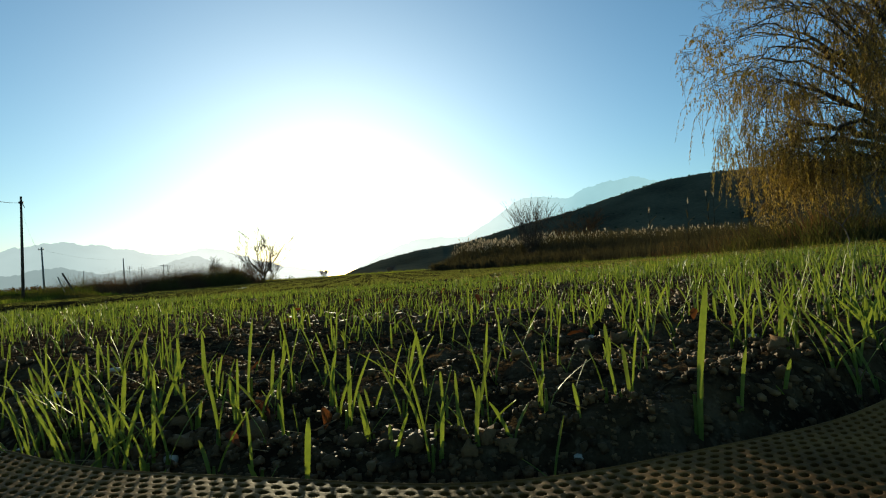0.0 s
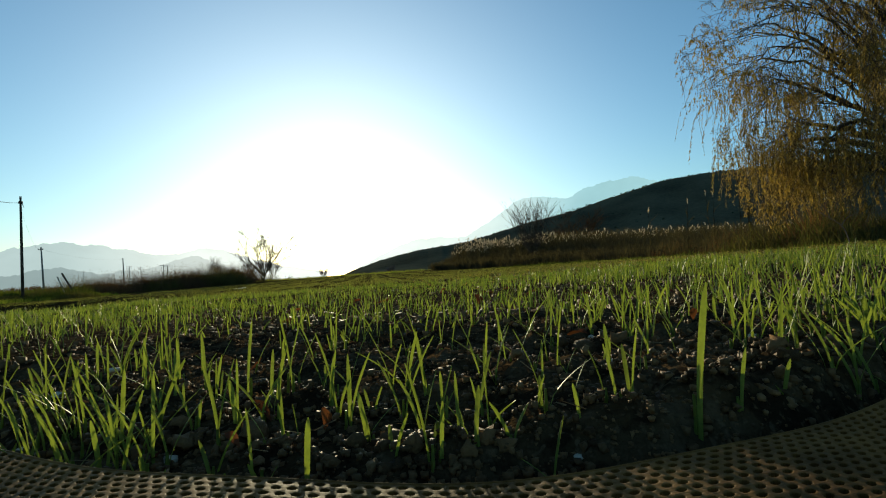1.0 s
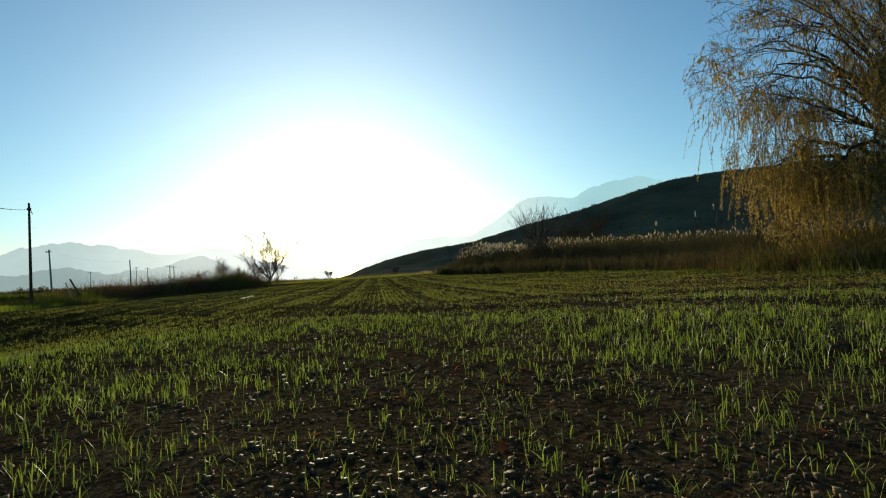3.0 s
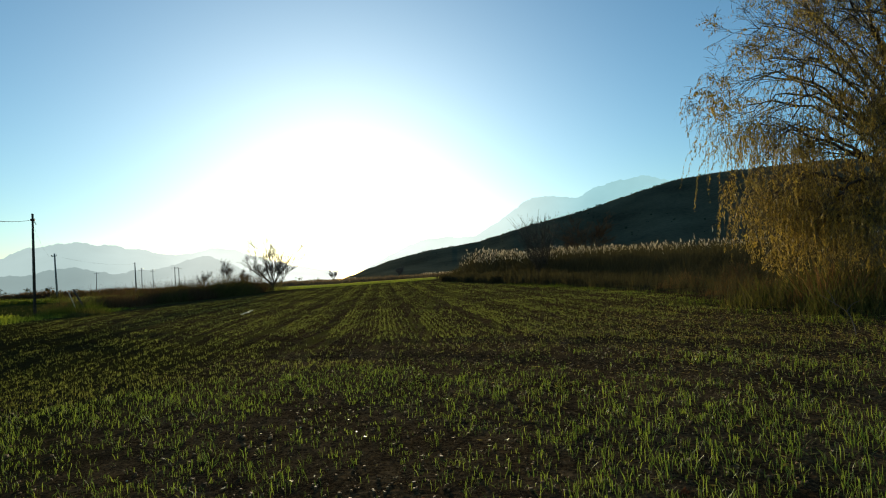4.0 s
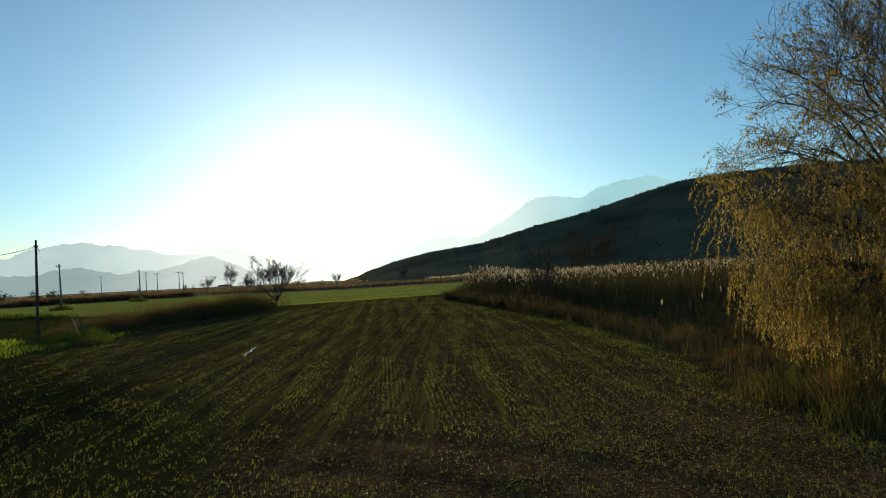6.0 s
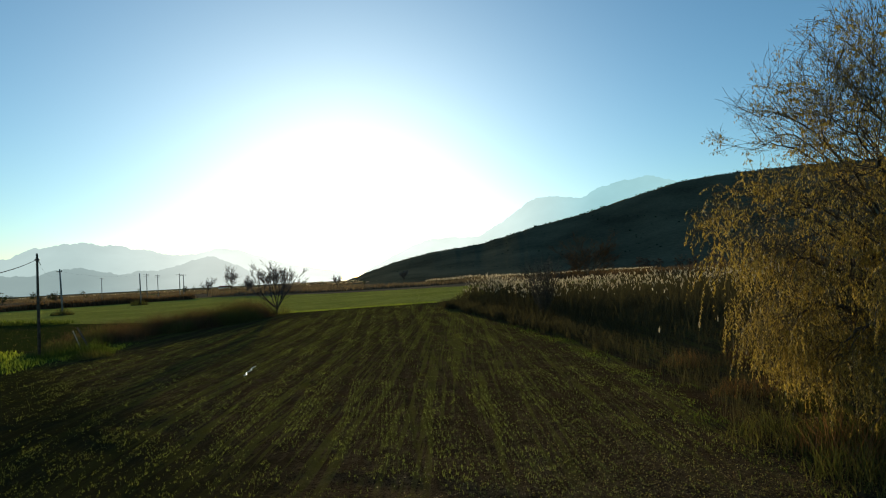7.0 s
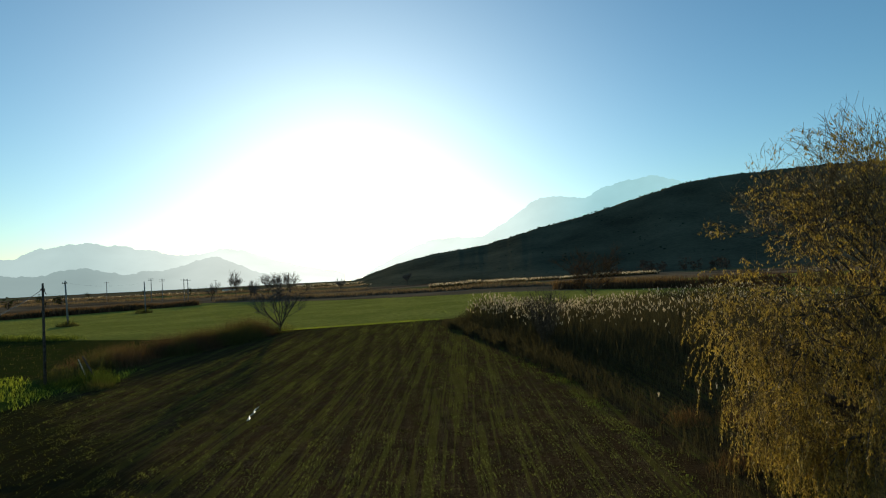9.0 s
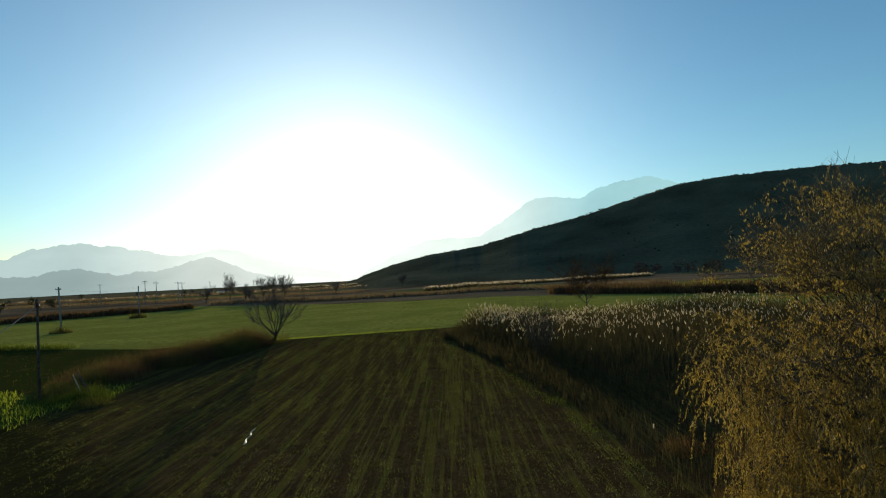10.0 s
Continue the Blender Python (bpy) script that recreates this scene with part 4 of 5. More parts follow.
hook = (P0[0] - 0.1, P0[1] - 0.14, z0 + TOP - 0.36)
utility_pole(-3.5, -9.5, 7.9, "slim dark wooden utility pole beside the field", (0.1, 0), 0.09, group="", mat=POLE_WOOD)
for end in (-3.2, -3.9):
    wire(hook, (end, -9.5, float(ground_z(-3.5, -9.5)) - 0.15 + 7.4), 2.1, "grey overhead cable hanging from a wooden pole", 0.015, LINE)
second = (-76.9, 103.6, float(ground_z(-76.4, 103.8)) + 8.6)
third = (-87.3, 147.8, float(ground_z(-87, 148)) + 8.5)
wire(hook, second, 1.2, "thin dark overhead cable running on to the next pole", 0.004)
wire(second, third, 0.8, "thin dark overhead cable running on to the next pole", 0.006)
utility_pole(-76.4, 103.8, 9.0, "wooden utility pole with a short crossarm in the green field", (-0.5, 0), 0.15, 1, 1.0)
utility_pole(-87.0, 148.0, 8.8, "wooden utility pole standing in a bush in the green field", (-0.3, 0), 0.15)
for az, d, h, arms, twin in ((-33.56, 360, 12.2, 1, 0), (-30.0, 320, 12.6, 2, 0.0), (-29.1, 322, 12.0, 2, 0), (-27.25, 262, 10.6, 1, 0), (-26.9, 268, 10.4, 1, 0), (-24.5, 500, 12, 1, 0), (-20.5, 560, 12, 1, 0)):
    utility_pole(d * math.sin(radians(az)), d * math.cos(radians(az)), h, "hazy utility pole with crossarms on the plain", (random.uniform(-0.3, 0.1), 0), 0.16, arms, 2.8, twin)


def leaning_post(x, y, length, dx, dy, mat, label, radius):
    thing = empty("leaning_post", (x, y, float(ground_z(x, y)) - 0.1))
    h = math.sqrt(max(length ** 2 - dx * dx - dy * dy, 0.01))
    v, f = tube([(0, 0, 0), (dx * 0.5, dy * 0.5, h * 0.5), (dx, dy, h)], [radius, radius * 0.95, radius * 0.85], 8)
    quads("shaft", v, f, mat, thing, smooth=True)
    return tagged(thing, label, "post", "old fence posts")


leaning_post(-28.05, 41.6, 2.5, -1.4, 0.3, POLE_WOOD, "long dark weathered wooden post leaning over in brambles", 0.075)
leaning_post(-29.3, 42.3, 2.0, -0.8, 0.0, PALE_WOOD, "shorter weathered wooden post leaning over in brambles", 0.05)

# ---- the verge by the pole ----
n = 26000
vx, vy = rng.uniform(-52, -26, n), rng.uniform(26, 47, n)
line = -26.6 - 0.42 * np.clip(40 - vy, 0, 30) * 0.25 + 0.6 * wave(vx, vy, 0.7)
keep = (vx < line) & (vy < 46) & (rng.uniform(0, 1, n) < 0.35 + 0.7 * wave(vx, vy, 0.6))
vx, vy = vx[keep], vy[keep]
m = len(vx)
v, f = blades(np.stack([vx, vy, ground_z(vx, vy) - 0.02], 1), rng.uniform(0.12, 0.36, m), rng.uniform(0.03, 0.07, m), rng.uniform(0.1, 0.8, m), rng.uniform(0, 6.28, m), rng.uniform(0, 3.14, m), 2)
tagged(quads("verge_grass", v, f, VERGE), "bright green tufted grass on the field verge", "grass", kind="stuff")
n = 9000
fx, fy = rng.uniform(-85, -30, n), rng.uniform(45, 92, n)
keep = (fy < 57.5 - 0.28 * fx) & (rng.uniform(0, 1, n) < 0.55 + 0.5 * np.sin(fy * 2.2 + 0.1 * fx))
fx, fy = fx[keep], fy[keep]
m = len(fx)
v, f = blades(np.stack([fx, fy, ground_z(fx, fy) - 0.02], 1), rng.uniform(0.08, 0.25, m), rng.uniform(0.02, 0.045, m), rng.uniform(0.1, 0.8, m), rng.uniform(0, 6.28, m), rng.uniform(0, 3.14, m), 2)
tagged(quads("fallow_weeds", v, f, BRAMBLE), "low dark weeds in rough fallow ground", "grass", kind="stuff")
# weeds along the foot of the reed bed
n = 4000
wy = rng.uniform(7, 40, n)
wx = reed_edge(wy) - 0.15 + rng.normal(0, 0.4, n) + 0.3 * wave(wy, wy, 1.9)
clump = np.clip(0.55 + 1.1 * wave(wy, wx, 1.3), 0.1, 2)
v, f = blades(np.stack([wx, wy, ground_z(wx, wy) - 0.02], 1), rng.uniform(0.05, 0.22, n) * clump, rng.uniform(0.01, 0.026, n), rng.uniform(0.1, 0.9, n), rng.uniform(0, 6.28, n), rng.uniform(0, 3.14, n), 2)
tagged(quads("edge_weeds", v, f, EDGE), "green weeds along the foot of the reeds", "grass", kind="stuff")

# ---- far houses ----


def far_house(x, y, w, d, h, label):
    thing = empty("farm_building", (x, y, float(ground_z(x, y)) - 0.1))
    bm = bmesh.new()
    bmesh.ops.create_cube(bm, size=1, matrix=Matrix.Translation((0, 0, h / 2)) @ Matrix.Diagonal((w, d, h, 1)))
    part("wall", bm, PLASTER, thing)
    bm = bmesh.new()
    c = [bm.verts.new(p) for p in ((-w / 2 - 0.4, -d / 2 - 0.4, h + 0.004), (w / 2 + 0.4, -d / 2 - 0.4, h + 0.004), (w / 2 + 0.4, d / 2 + 0.4, h + 0.004), (-w / 2 - 0.4, d / 2 + 0.4, h + 0.004), (-w / 2 - 0.4, 0, h + d * 0.25), (w / 2 + 0.4, 0, h + d * 0.25))]
    for q in ((0, 1, 5, 4), (2, 3, 4, 5), (0, 4, 3), (1, 2, 5), (3, 2, 1, 0)):
        bm.faces.new([c[i] for i in q])
    part("roof", bm, ROOF_TILE, thing)
    for i in range(3):
        bm = bmesh.new()
        bmesh.ops.create_cube(bm, size=1, matrix=Matrix.Translation(((i - 1) * w * 0.3, -d / 2 - 0.02, h * 0.55)) @ Matrix.Diagonal((1.0, 0.06, 1.2, 1)))
        part("window", bm, PANE, thing)
    return tagged(thing, label, "building")


for az, d, w in ((-23.3, 620, 12), (-16.5, 860, 10)):
    far_house(d * math.sin(radians(az)), d * math.cos(radians(az)), w, 7, 2.8, "low pale farm building far off on the plain")

# ---- crop in the field ----


def in_field(x, y):
    return (y < 71.0 + 0.05 * x) & (x < reed_edge(y) - 0.15) & (x > -27.0 - 0.3 * np.clip(40 - y, -30, 40) + np.where(y > 42, 2.5, 0))


def off_mat(x, y):
    return (y > 0.315 + 0.93 * x * x) | (np.abs(x) > 0.46) | (y < -0.25)


def crop_band(name, r0, r1, per_m2, leaves, height, width, rows, mat, spread=0.02, half=62):
    """Seedlings between two distances, in drilled rows, thinner in wheel marks."""
    area = math.pi * (r1 ** 2 - r0 ** 2) * (2 * half / 360)
    n = int(area * per_m2)
    r = np.sqrt(rng.uniform(r0 ** 2, r1 ** 2, n))
    a = np.radians(rng.uniform(-half, half, n))
    x, y = r * np.sin(a), r * np.cos(a)
    u = across(x, y)
    drill = 0.14
    snapped = np.round(u / drill) * drill + rng.normal(0, 0.022 + 0.03 * (r < 9), n)
    x = x + (snapped - u) * math.cos(ROW)
    y = y + (snapped - u) * math.sin(ROW)
    band = np.sin(u * 2 * np.pi / 1.55 + 1.1 * np.sin(u * 0.9) + 0.25 * wave(x, y, 0.2))
    stripe = 0.6 + (np.clip(band, -0.2, 1) - 0.45) * 0.5 * smooth(9, 15, y)
    patch = 0.7 + 0.5 * wave(x, y, 0.55, 2.0) + 0.4 * wave(x, y, 2.1, 5.0) + 0.3 * wave(x, y, 5.3, 7.0)
    patch = patch * (1 + 0.55 * smooth(0.5, 1.6, np.abs(x)) * (r < 5))
    keep = in_field(x, y) & off_mat(x, y) & ((half < 90) | (np.abs(a) > 1.05)) & (rng.uniform(0, 1, n) < np.clip(stripe * patch * 1.25, 0.06, 1) * (1 - 0.78 * ruts(x, y)) * (1 - 0.45 * shade_dip(x, y)))
    x, y = x[keep], y[keep]
    n = len(x)
    pieces = []
    heading = rng.uniform(0, 6.28, n)
    grown = rng.uniform(0.45, 1.1, n) * (1 + 0.2 * wave(x, y, 0.8, 1.0)) * (1 + 0.4 * smooth(0.5, 1.5, np.abs(x)) * (1 - smooth(3, 6, np.hypot(x, y))))
    for i in range(leaves):
        b = np.stack([x + rng.normal(0, spread, n), y + rng.normal(0, spread, n), ground_z(x, y) - 0.006], 1)
        hd = heading + i * 2.4 + rng.normal(0, 0.5, n)
        h = height * grown * rng.uniform(0.55, 1.1, n)
        pieces.append(blades(b, h, width * rng.uniform(0.7, 1.3, n), rng.uniform(0.03, 0.95, n) ** 1.5, hd, hd + 1.57 + rng.normal(0, 0.5, n), rows, blunt=rows > 2))
    v, f = join(pieces)
    return tagged(quads(name, v, f, mat), "green winter wheat seedlings in drilled rows", "crop", kind="stuff")


crop_band("wheat_near", 0.95, 3.2, 165, 3, 0.074, 0.0031, 5, WHEAT, 0.012)
crop_band("wheat_beyond", 3.2, 9.0, 190, 3, 0.084, 0.005, 3, WHEAT, 0.02)
crop_band("wheat_behind", 1.2, 13.0, 22, 2, 0.1, 0.009, 2, WHEAT_FAR, 0.03, 180)
crop_band("wheat_middle", 9.0, 24.0, 135, 3, 0.085, 0.008, 2, WHEAT_FAR, 0.02, 50)
crop_band("wheat_far", 24.0, 74.0, 48, 2, 0.09, 0.017, 1, WHEAT_FAR, 0.06, 46)
n = 100000
ux, uy = rng.uniform(-190, 110, n), 66 + 200 * rng.uniform(0, 1, n) ** 1.7
ends = np.interp(ux, (-190, -140, -112, -90, -52, -6, 26, 62, 110), (95, 126, 158, 188, 186, 163, 131, 192, 178))
starts = np.maximum(71.8 + 0.05 * ux, 58.8 - 0.28 * ux)
keep = (uy < ends) & (uy > starts) & ((ux < reed_edge(np.minimum(uy, 70)) - 0.4) | (uy > 79))
ux, uy = ux[keep], uy[keep]
m = len(ux)
v, f = blades(np.stack([ux, uy, ground_z(ux, uy) - 0.02], 1), rng.uniform(0.05, 0.11, m), rng.uniform(0.014, 0.034, m) * (1 + uy / 150), rng.uniform(0.1, 0.6, m), rng.uniform(0, 6.28, m), rng.uniform(-0.8, 0.8, m), 1)
tagged(quads("green_crop", v, f, CROP), "even bright green crop in the next field", "crop", kind="stuff")


def seedling(x, y, height, seed, count, tilt=None, broad=0.0):
    """One wheat seedling: a short sheath and its leaves."""
    local = np.random.default_rng(seed)
    thing = empty("wheat_seedling", (x, y, float(ground_z(x, y)) - 0.008))
    v, f = tube([(0, 0, 0), (0.001, 0, height * 0.15), (0.001, 0.001, height * 0.3)], [0.0016, 0.0014, 0.001], 6)
    quads("sheath", v, f, WHEAT, thing)
    turn = local.uniform(0, 6.28)
    for i in range(count):
        h = height * (1.0 if i == 0 else local.uniform(0.45, 0.9))
        b = np.array([[local.normal(0, 0.002), local.normal(0, 0.002), height * 0.08 * i]])
        lean = np.array([local.uniform(0.02, 0.5) if i == 0 else local.uniform(0.2, 1.0)])
        face = turn + i * 2.5
        wide = local.uniform(0.0018, 0.0038)
        side = face + 1.4
        if tilt is not None and i == 0:
            lean, face, wide, side = np.array([abs(tilt)]), 0.0 if tilt > 0 else math.pi, broad, local.uniform(-0.5, 0.5)
        left = blades(b, np.array([h]), np.array([wide]), lean, np.array([face]), np.array([side]), 9, blunt=True)
        # a shallow keel along the blade
        vv = left[0].reshape(-1, 2, 3)
        mid = vv.mean(1) - np.array([math.cos(face), math.sin(face), 0]) * 0.0007
        strip_v = np.stack([vv[:, 0], mid, vv[:, 1]], 1).reshape(-1, 3)
        j = np.arange(len(mid) - 1)
        ff = np.concatenate([np.stack([3 * j, 3 * j + 1, 3 * j + 4, 3 * j + 3], 1), np.stack([3 * j + 1, 3 * j + 2, 3 * j + 5, 3 * j + 4], 1)])
        quads("leaf", strip_v, ff, WHEAT, thing, smooth=True)
    return tagged(thing, "bright green wheat seedling in dark soil", "seedling", "seedlings before the mat")


seed_rng = random.Random(21)
made = 0
while made < 120:
    turn_a, r = radians(seed_rng.uniform(-46, 46)), math.sqrt(seed_rng.uniform(0.09, 1.0))
    x, y = r * math.sin(turn_a), r * math.cos(turn_a)
    if y < 0.335 + 0.93 * x * x:
        continue
    seedling(x, y, seed_rng.uniform(0.035, 0.09) * (1 + 0.25 * max(x, 0)), 600 + made, seed_rng.choice((1, 1, 2, 2, 3)))
    made += 1
for i, (x, y, h, lean) in enumerate(((0.094, 0.396, 0.037, -0.12), (0.04, 0.373, 0.033, -0.41), (-0.06, 0.421, 0.05, -0.14), (-0.027, 0.588, 0.058, -0.12), (-0.042, 0.544, 0.058, -0.85), (-0.155, 0.36, 0.023, 0.12),
                                  (-0.091, 0.352, 0.056, 0.04), (-0.177, 0.456, 0.044, -0.1), (-0.225, 0.413, 0.078, 0.02), (-0.301, 0.425, 0.056, -0.3), (-0.254, 0.399, 0.054, -0.13), (-0.254, 0.431, 0.04, -0.4),
                                  (0.209, 0.397, 0.051, 0.12), (0.262, 0.424, 0.04, 0.19), (0.341, 0.455, 0.063, -0.42), (0.371, 0.474, 0.063, -0.4), (-0.203, 0.372, 0.036, -0.14), (-0.122, 0.357, 0.03, -0.31), (0.171, 0.383, 0.112, 0.1))):
    seedling(x, y, h, 560 + i, 1 if h > 0.1 else 1 + i % 3, lean, 0.005 if h > 0.1 else 0.003 + 0.0006 * (i % 4))
for i in range(90):
    if i < 60:
        x, up = seed_rng.uniform(-0.44, 0.16), seed_rng.uniform(0.03, 0.07)
    else:
        x, up = seed_rng.uniform(0.3, 0.5), seed_rng.uniform(0.06, 0.1)
    seedling(x, mat_edge(x) + seed_rng.uniform(0.05, 0.22), up, 1000 + i, seed_rng.choice((1, 2, 2)))
for i in range(46):
    x, y = seed_rng.uniform(0.2, 0.62), seed_rng.uniform(0.46, 0.92)
    if y > mat_edge(x) + 0.06:
        seedling(x, y, seed_rng.uniform(0.05, 0.08), 1200 + i, seed_rng.choice((1, 2, 3)), seed_rng.uniform(-0.25, 0.2), 0.0026)
# two thick clumps that lean over the mat's edge
for i in range(24):
    x = seed_rng.uniform(-0.37, -0.21)
    seedling(x, mat_edge(x) + seed_rng.uniform(0.012, 0.09), seed_rng.uniform(0.055, 0.09), 1300 + i, 2, seed_rng.uniform(-0.5, -0.1), 0.0025)
for i in range(9):
    x = seed_rng.uniform(0.34, 0.44)
    seedling(x, mat_edge(x) + seed_rng.uniform(0.012, 0.07), seed_rng.uniform(0.06, 0.085), 1340 + i, 2, seed_rng.uniform(-0.7, 0.35), 0.0034)

# ---- clods, stones, leaves and litter ----
n = 420
r = 0.4 + 4.6 * rng.uniform(0, 1, n) ** 1.4
a = np.radians(rng.uniform(-55, 55, n))
cx, cy = r * np.sin(a), r * np.cos(a)
keep = cy > mat_edge(cx) + 0.03
cx, cy = cx[keep], cy[keep]
m = len(cx)
hd = rng.uniform(0, 6.28, m)
ax = np.stack([np.cos(hd), np.sin(hd), rng.uniform(-0.1, 0.25, m)], 1) * rng.uniform(0.008, 0.035, (m, 1))
sd = np.stack([-np.sin(hd), np.cos(hd), rng.uniform(-0.5, 0.5, m)], 1) * rng.uniform(0.0003, 0.0009, (m, 1))
c = np.stack([cx, cy, ground_z(cx, cy) + 0.009], 1)
STRAW = material("straw", (0.09, 0.06, 0.03), (0.26, 0.19, 0.11), 30, 0.6, 0.0, 200, island=0.5, thin=0.2)
tagged(quads("straw_litter", np.stack([c - sd, c + sd, c + ax + sd, c + ax - sd], 1), np.arange(4 * m).reshape(-1, 4), STRAW), "broken pale straw strewn over the soil", "straw", kind="stuff")
n = 12000
r = 0.3 + 1.0 * rng.uniform(0, 1, n) ** 2.0
a = np.radians(rng.uniform(-50, 50, n))
cx, cy = r * np.sin(a), r * np.cos(a)
keep = cy > mat_edge(cx) + 0.008
cx, cy = cx[keep], cy[keep]
size = 0.0009 + 0.0036 * rng.uniform(0, 1, len(cx)) ** 2.4
v, f = grains(np.stack([cx, cy, ground_z(cx, cy) + size * 0.3], 1), size)
tagged(quads("soil_grains", v, f, SOIL, smooth=True), "dark crumbly grains of tilled soil", "soil", kind="stuff")
n = 6400
fine = np.arange(n) < 3600
r = np.where(fine, 0.3 + 0.55 * rng.uniform(0, 1, n), 0.3 + 2.9 * rng.uniform(0, 1, n) ** 1.5)
a = np.radians(rng.uniform(-60, 60, n))
cx, cy = r * np.sin(a), r * np.cos(a)
keep = cy > mat_edge(cx) + 0.02
cx, cy, fine = cx[keep], cy[keep], fine[keep]
size = (0.003 + 0.006 * rng.uniform(0, 1, len(cx)) ** 2.4) * (1 + 0.6 * wave(cx, cy, 7, 3.0)) * np.where(fine, 0.5, 0.9)
v, f = lumps(np.stack([cx, cy, ground_z(cx, cy) + size * 0.25], 1), size, 0.85, 0.55)
tagged(quads("soil_crumbs", v, f, SOIL, smooth=True), "dark crumbly clods of tilled soil", "soil", kind="stuff")
n = 9000
r, a = 1.3 + 10 * rng.uniform(0, 1, n) ** 1.5, np.radians(rng.uniform(-50, 50, n))
cx, cy = r * np.sin(a), r * np.cos(a)
size = (0.004 + 0.015 * rng.uniform(0, 1, n) ** 3) * (1 + 0.5 * wave(cx, cy, 3.1, 4.0)) * (0.7 + 0.3 * smooth(1.5, 4, r))
v, f = grains(np.stack([cx, cy, ground_z(cx, cy) + size * 0.15], 1), size)
tagged(quads("soil_clods", v, f, SOIL, smooth=True), "scattered clods over the tilled field", "soil", kind="stuff")

stone_rng = random.Random(31)
for i in range(26):
    if i < 9:
        x, y, s = ((0.084, 0.367, 0.0048), (-0.427, 0.7, 0.007), (-0.217, 0.425, 0.005), (-0.37, 0.475, 0.005), (0.167, 0.548, 0.007), (0.35, 0.62, 0.006), (0.2, 0.75, 0.005), (-0.4, 0.56, 0.007), (0.02, 0.62, 0.006))[i]
    else:
        x, y, s = stone_rng.uniform(-4, 4), stone_rng.uniform(2, 12), stone_rng.uniform(0.006, 0.012)
    v, f = lumps(np.zeros((1, 3)), np.array([s]), 0.7, 0.15)
    ob = quads("pebble", v, f, PEBBLE, smooth=True)
    ob.location = (x, y, float(ground_z(x, y)) + s * 0.4)
    tagged(ob, "small pale pebble lying on dark soil", "stone", "pebbles on the soil")


def dead_leaf(x, y, size, seed, up=0.25):
    local = np.random.default_rng(seed)
    u = np.linspace(0, 1, 9)
    half = 0.2 * size * np.sin(np.pi * np.clip(u, 0.02, 0.98)) ** 0.8
    curl = size * (0.15 * np.sin(u * 3 + local.uniform(0, 3)) + up * u)
    line = np.stack([u * size, np.zeros(9), curl], 1)
    v = np.stack([line + np.stack([np.zeros(9), -half, half * 0.5], 1), line, line + np.stack([np.zeros(9), half, half * 0.6], 1)], 1).reshape(-1, 3)
    j = np.arange(8)
    f = np.concatenate([np.stack([3 * j, 3 * j + 1, 3 * j + 4, 3 * j + 3], 1), np.stack([3 * j + 1, 3 * j + 2, 3 * j + 5, 3 * j + 4], 1)])
    ob = quads("dead_leaf", v, f, DEAD, smooth=True)
    ob.matrix_basis = pose(x, y, float(ground_z(x, y)) + 0.006, local.uniform(-25, 25), local.uniform(-20, 5), local.uniform(0, 360))
    return tagged(ob, "curled reddish-brown dead leaf on the soil", "leaf", "dead leaves on the soil")


leaf_rng = random.Random(17)
for i, (x, y, s, up) in enumerate(((-0.1, 0.43, 0.024, 1.1), (-0.15, 0.46, 0.022, 0.6), (-0.241, 0.665, 0.02, 0.5), (0.306, 0.67, 0.024, 0.8), (0.339, 0.65, 0.018, 0.6), (-0.152, 0.395, 0.018, 0.2), (0.39, 0.6, 0.014, 0.4), (-0.225, 0.425, 0.02, 0.2), (0.19, 0.73, 0.04, 0.1))):
    dead_leaf(x, y, s, 800 + i, up)
for i in range(24):
    dead_leaf(leaf_rng.uniform(-2.2, 2.4), leaf_rng.uniform(1.0, 3.4), leaf_rng.uniform(0.04, 0.08), 820 + i, leaf_rng.uniform(0.1, 0.6))
# fallen willow leaves
n = 12000
lx, ly = rng.normal(5.0, 2.7, n), rng.normal(9.0, 3.5, n)
keep = (lx < reed_edge(ly) + 2.5) & (np.hypot(lx, ly) > 3.5) & (ly > 2)
lx, ly = lx[keep], ly[keep]
m = len(lx)
hd = rng.uniform(0, 6.28, m)
c = np.stack([lx, ly, ground_z(lx, ly) + rng.uniform(0.015, 0.05, m)], 1)
ax = np.stack([np.cos(hd), np.sin(hd), rng.uniform(-0.3, 0.3, m)], 1) * rng.uniform(0.03, 0.06, (m, 1))
sd = np.stack([-np.sin(hd), np.cos(hd), rng.uniform(-0.5, 0.5, m)], 1) * 0.008
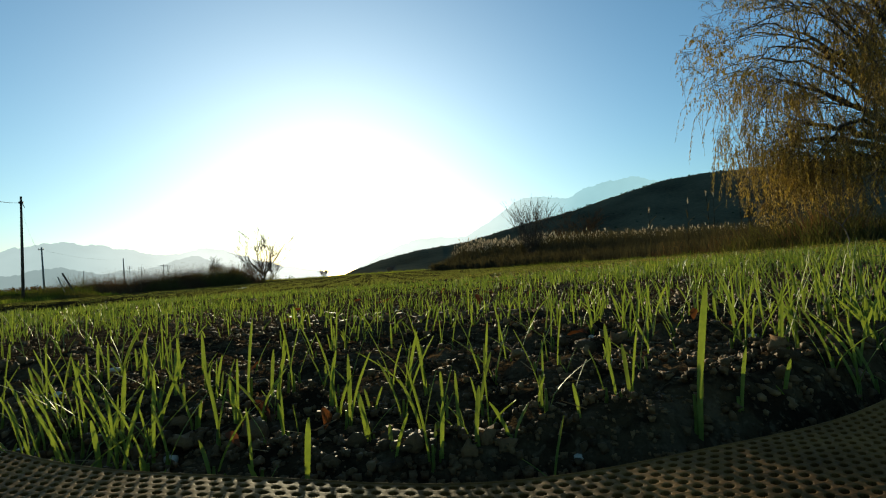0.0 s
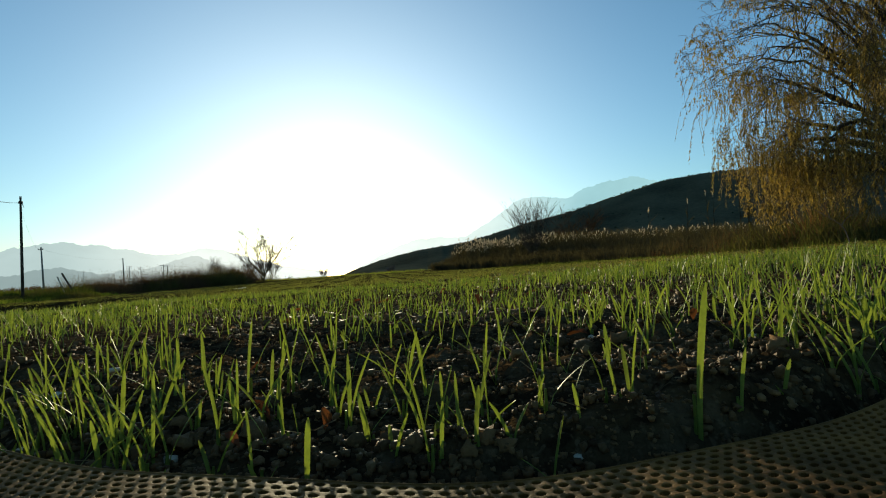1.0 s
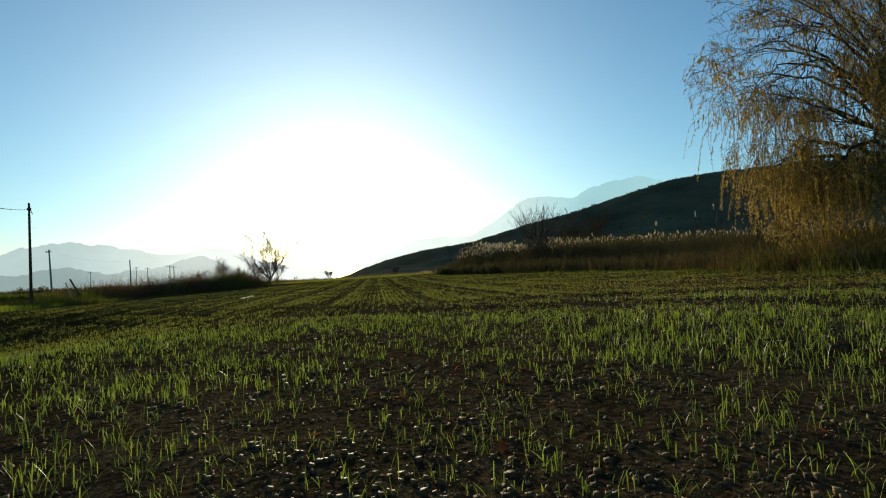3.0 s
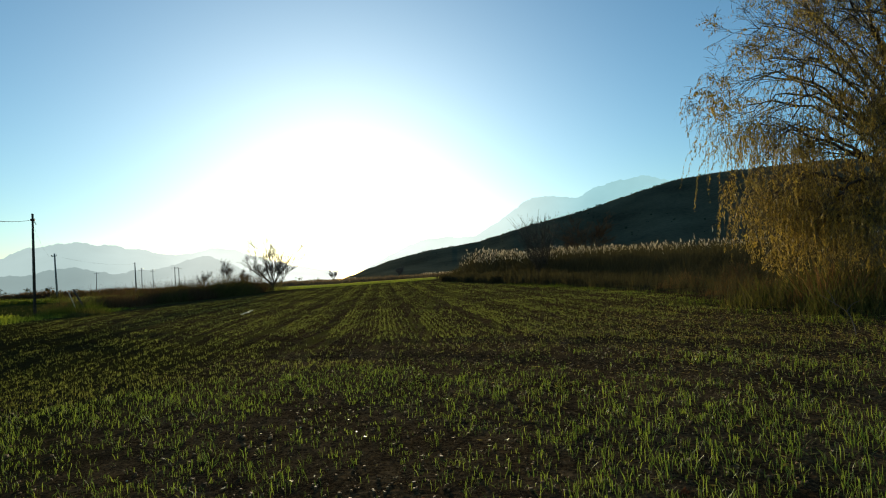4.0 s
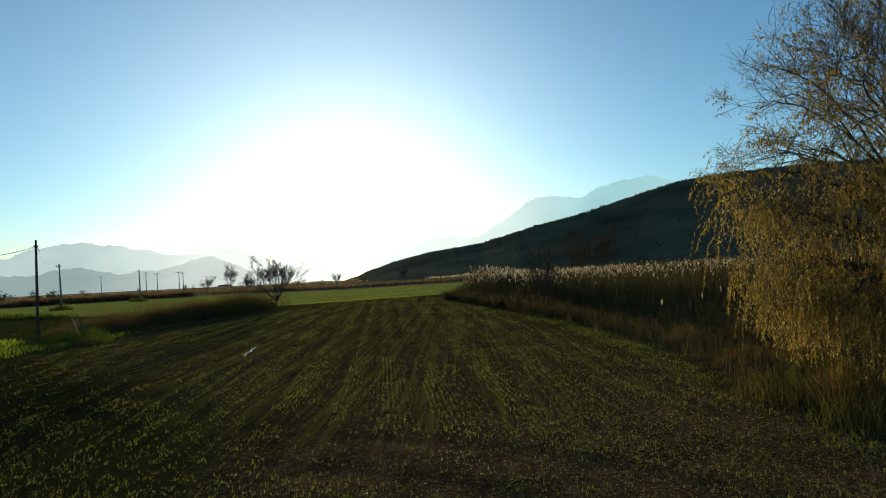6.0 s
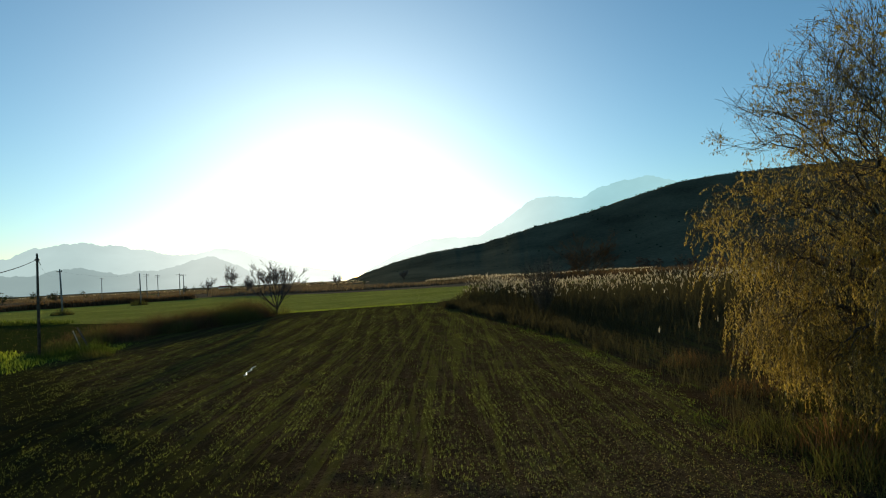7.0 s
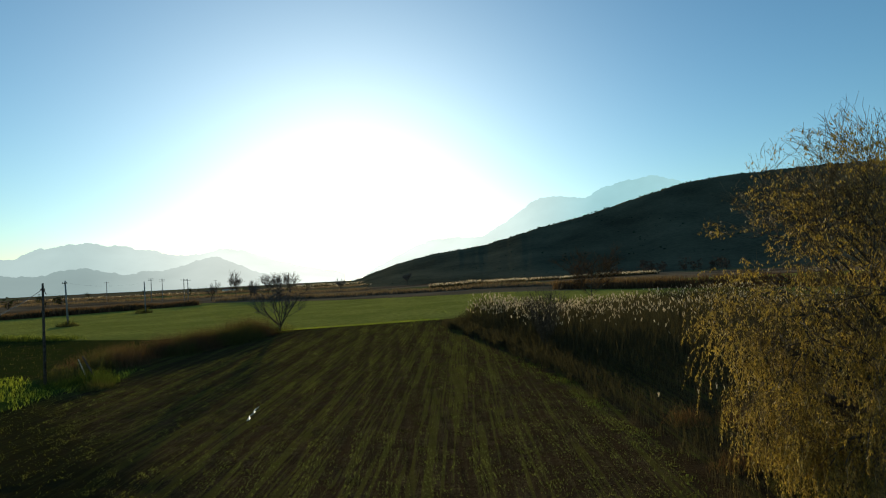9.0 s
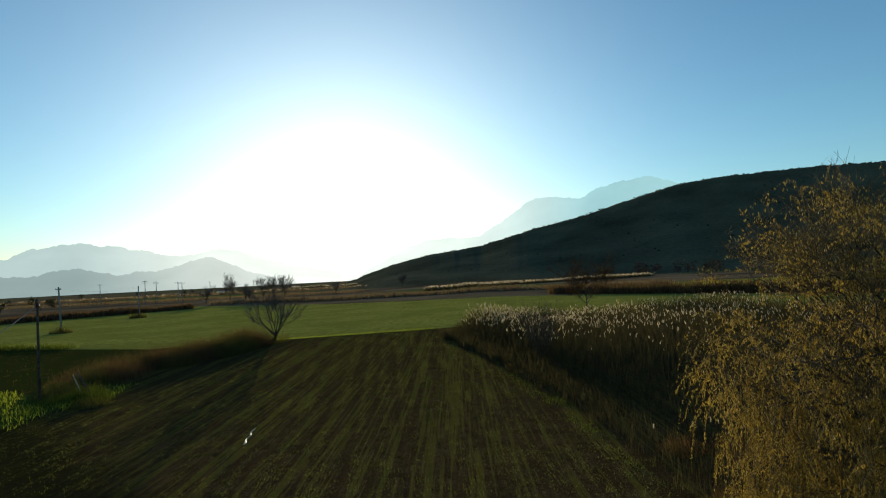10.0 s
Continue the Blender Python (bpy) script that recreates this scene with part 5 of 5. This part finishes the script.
v = np.stack([c, c + ax * 0.5 - sd, c + ax, c + ax * 0.5 + sd], 1).reshape(-1, 3)
tagged(quads("fallen_leaves", v, np.arange(4 * m).reshape(-1, 4), WILLOW), "yellow-brown fallen willow leaves scattered over the field edge", "leaves", kind="stuff")


def torn_sheet():
    """A strip of white plastic lying in three humps on the field."""
    x, y = -10.6, 28.25
    u = np.linspace(0, 1, 25)
    w = np.maximum(0.03 + 0.03 * np.sin(u * 12), 0.006)
    px, py = 0.24 - 0.48 * u + 0.05 * np.sin(u * 15), -1.45 + 2.9 * u
    pz = ground_z(x + px, y + py) - float(ground_z(x, y)) + 0.01 + 0.02 * np.abs(np.sin(u * 9.4))
    v = np.stack([np.stack([px - w, py, pz - 0.01], 1), np.stack([px, py, pz + 0.03], 1), np.stack([px + w, py, pz - 0.02], 1)], 1).reshape(-1, 3)
    j = np.arange(24)
    f = np.concatenate([np.stack([3 * j, 3 * j + 1, 3 * j + 4, 3 * j + 3], 1), np.stack([3 * j + 1, 3 * j + 2, 3 * j + 5, 3 * j + 4], 1)])
    ob = quads("plastic_strip", v, f, FILM, smooth=True)
    ob.location = (x, y, float(ground_z(x, y)))
    return tagged(ob, "crumpled white plastic strip lying on tilled soil", "litter")


torn_sheet()


def dead_branch():
    thing = empty("dead_branch", (5.95, 8.0, float(ground_z(5.95, 8.0)) - 0.02))
    v, f = tube(bend([(0.08, -0.05, 0), (0.08, 0, 0.2), (0.02, 0.05, 0.38), (-0.3, 0.1, 0.62)], 10), np.linspace(0.008, 0.004, 10), 6)
    quads("stem", v, f, GREY_TWIG, thing, smooth=True)
    for pts in ([(0.03, 0.04, 0.35), (0.1, 0.02, 0.46), (0.2, -0.02, 0.52)], [(-0.1, 0.07, 0.46), (-0.12, 0.1, 0.58), (-0.18, 0.1, 0.68)]):
        v, f = tube(bend(pts, 6), np.linspace(0.007, 0.003, 6), 5)
        quads("side_shoot", v, f, GREY_TWIG, thing)
    return tagged(thing, "grey broken dead branch standing under the willow", "branch")


dead_branch()
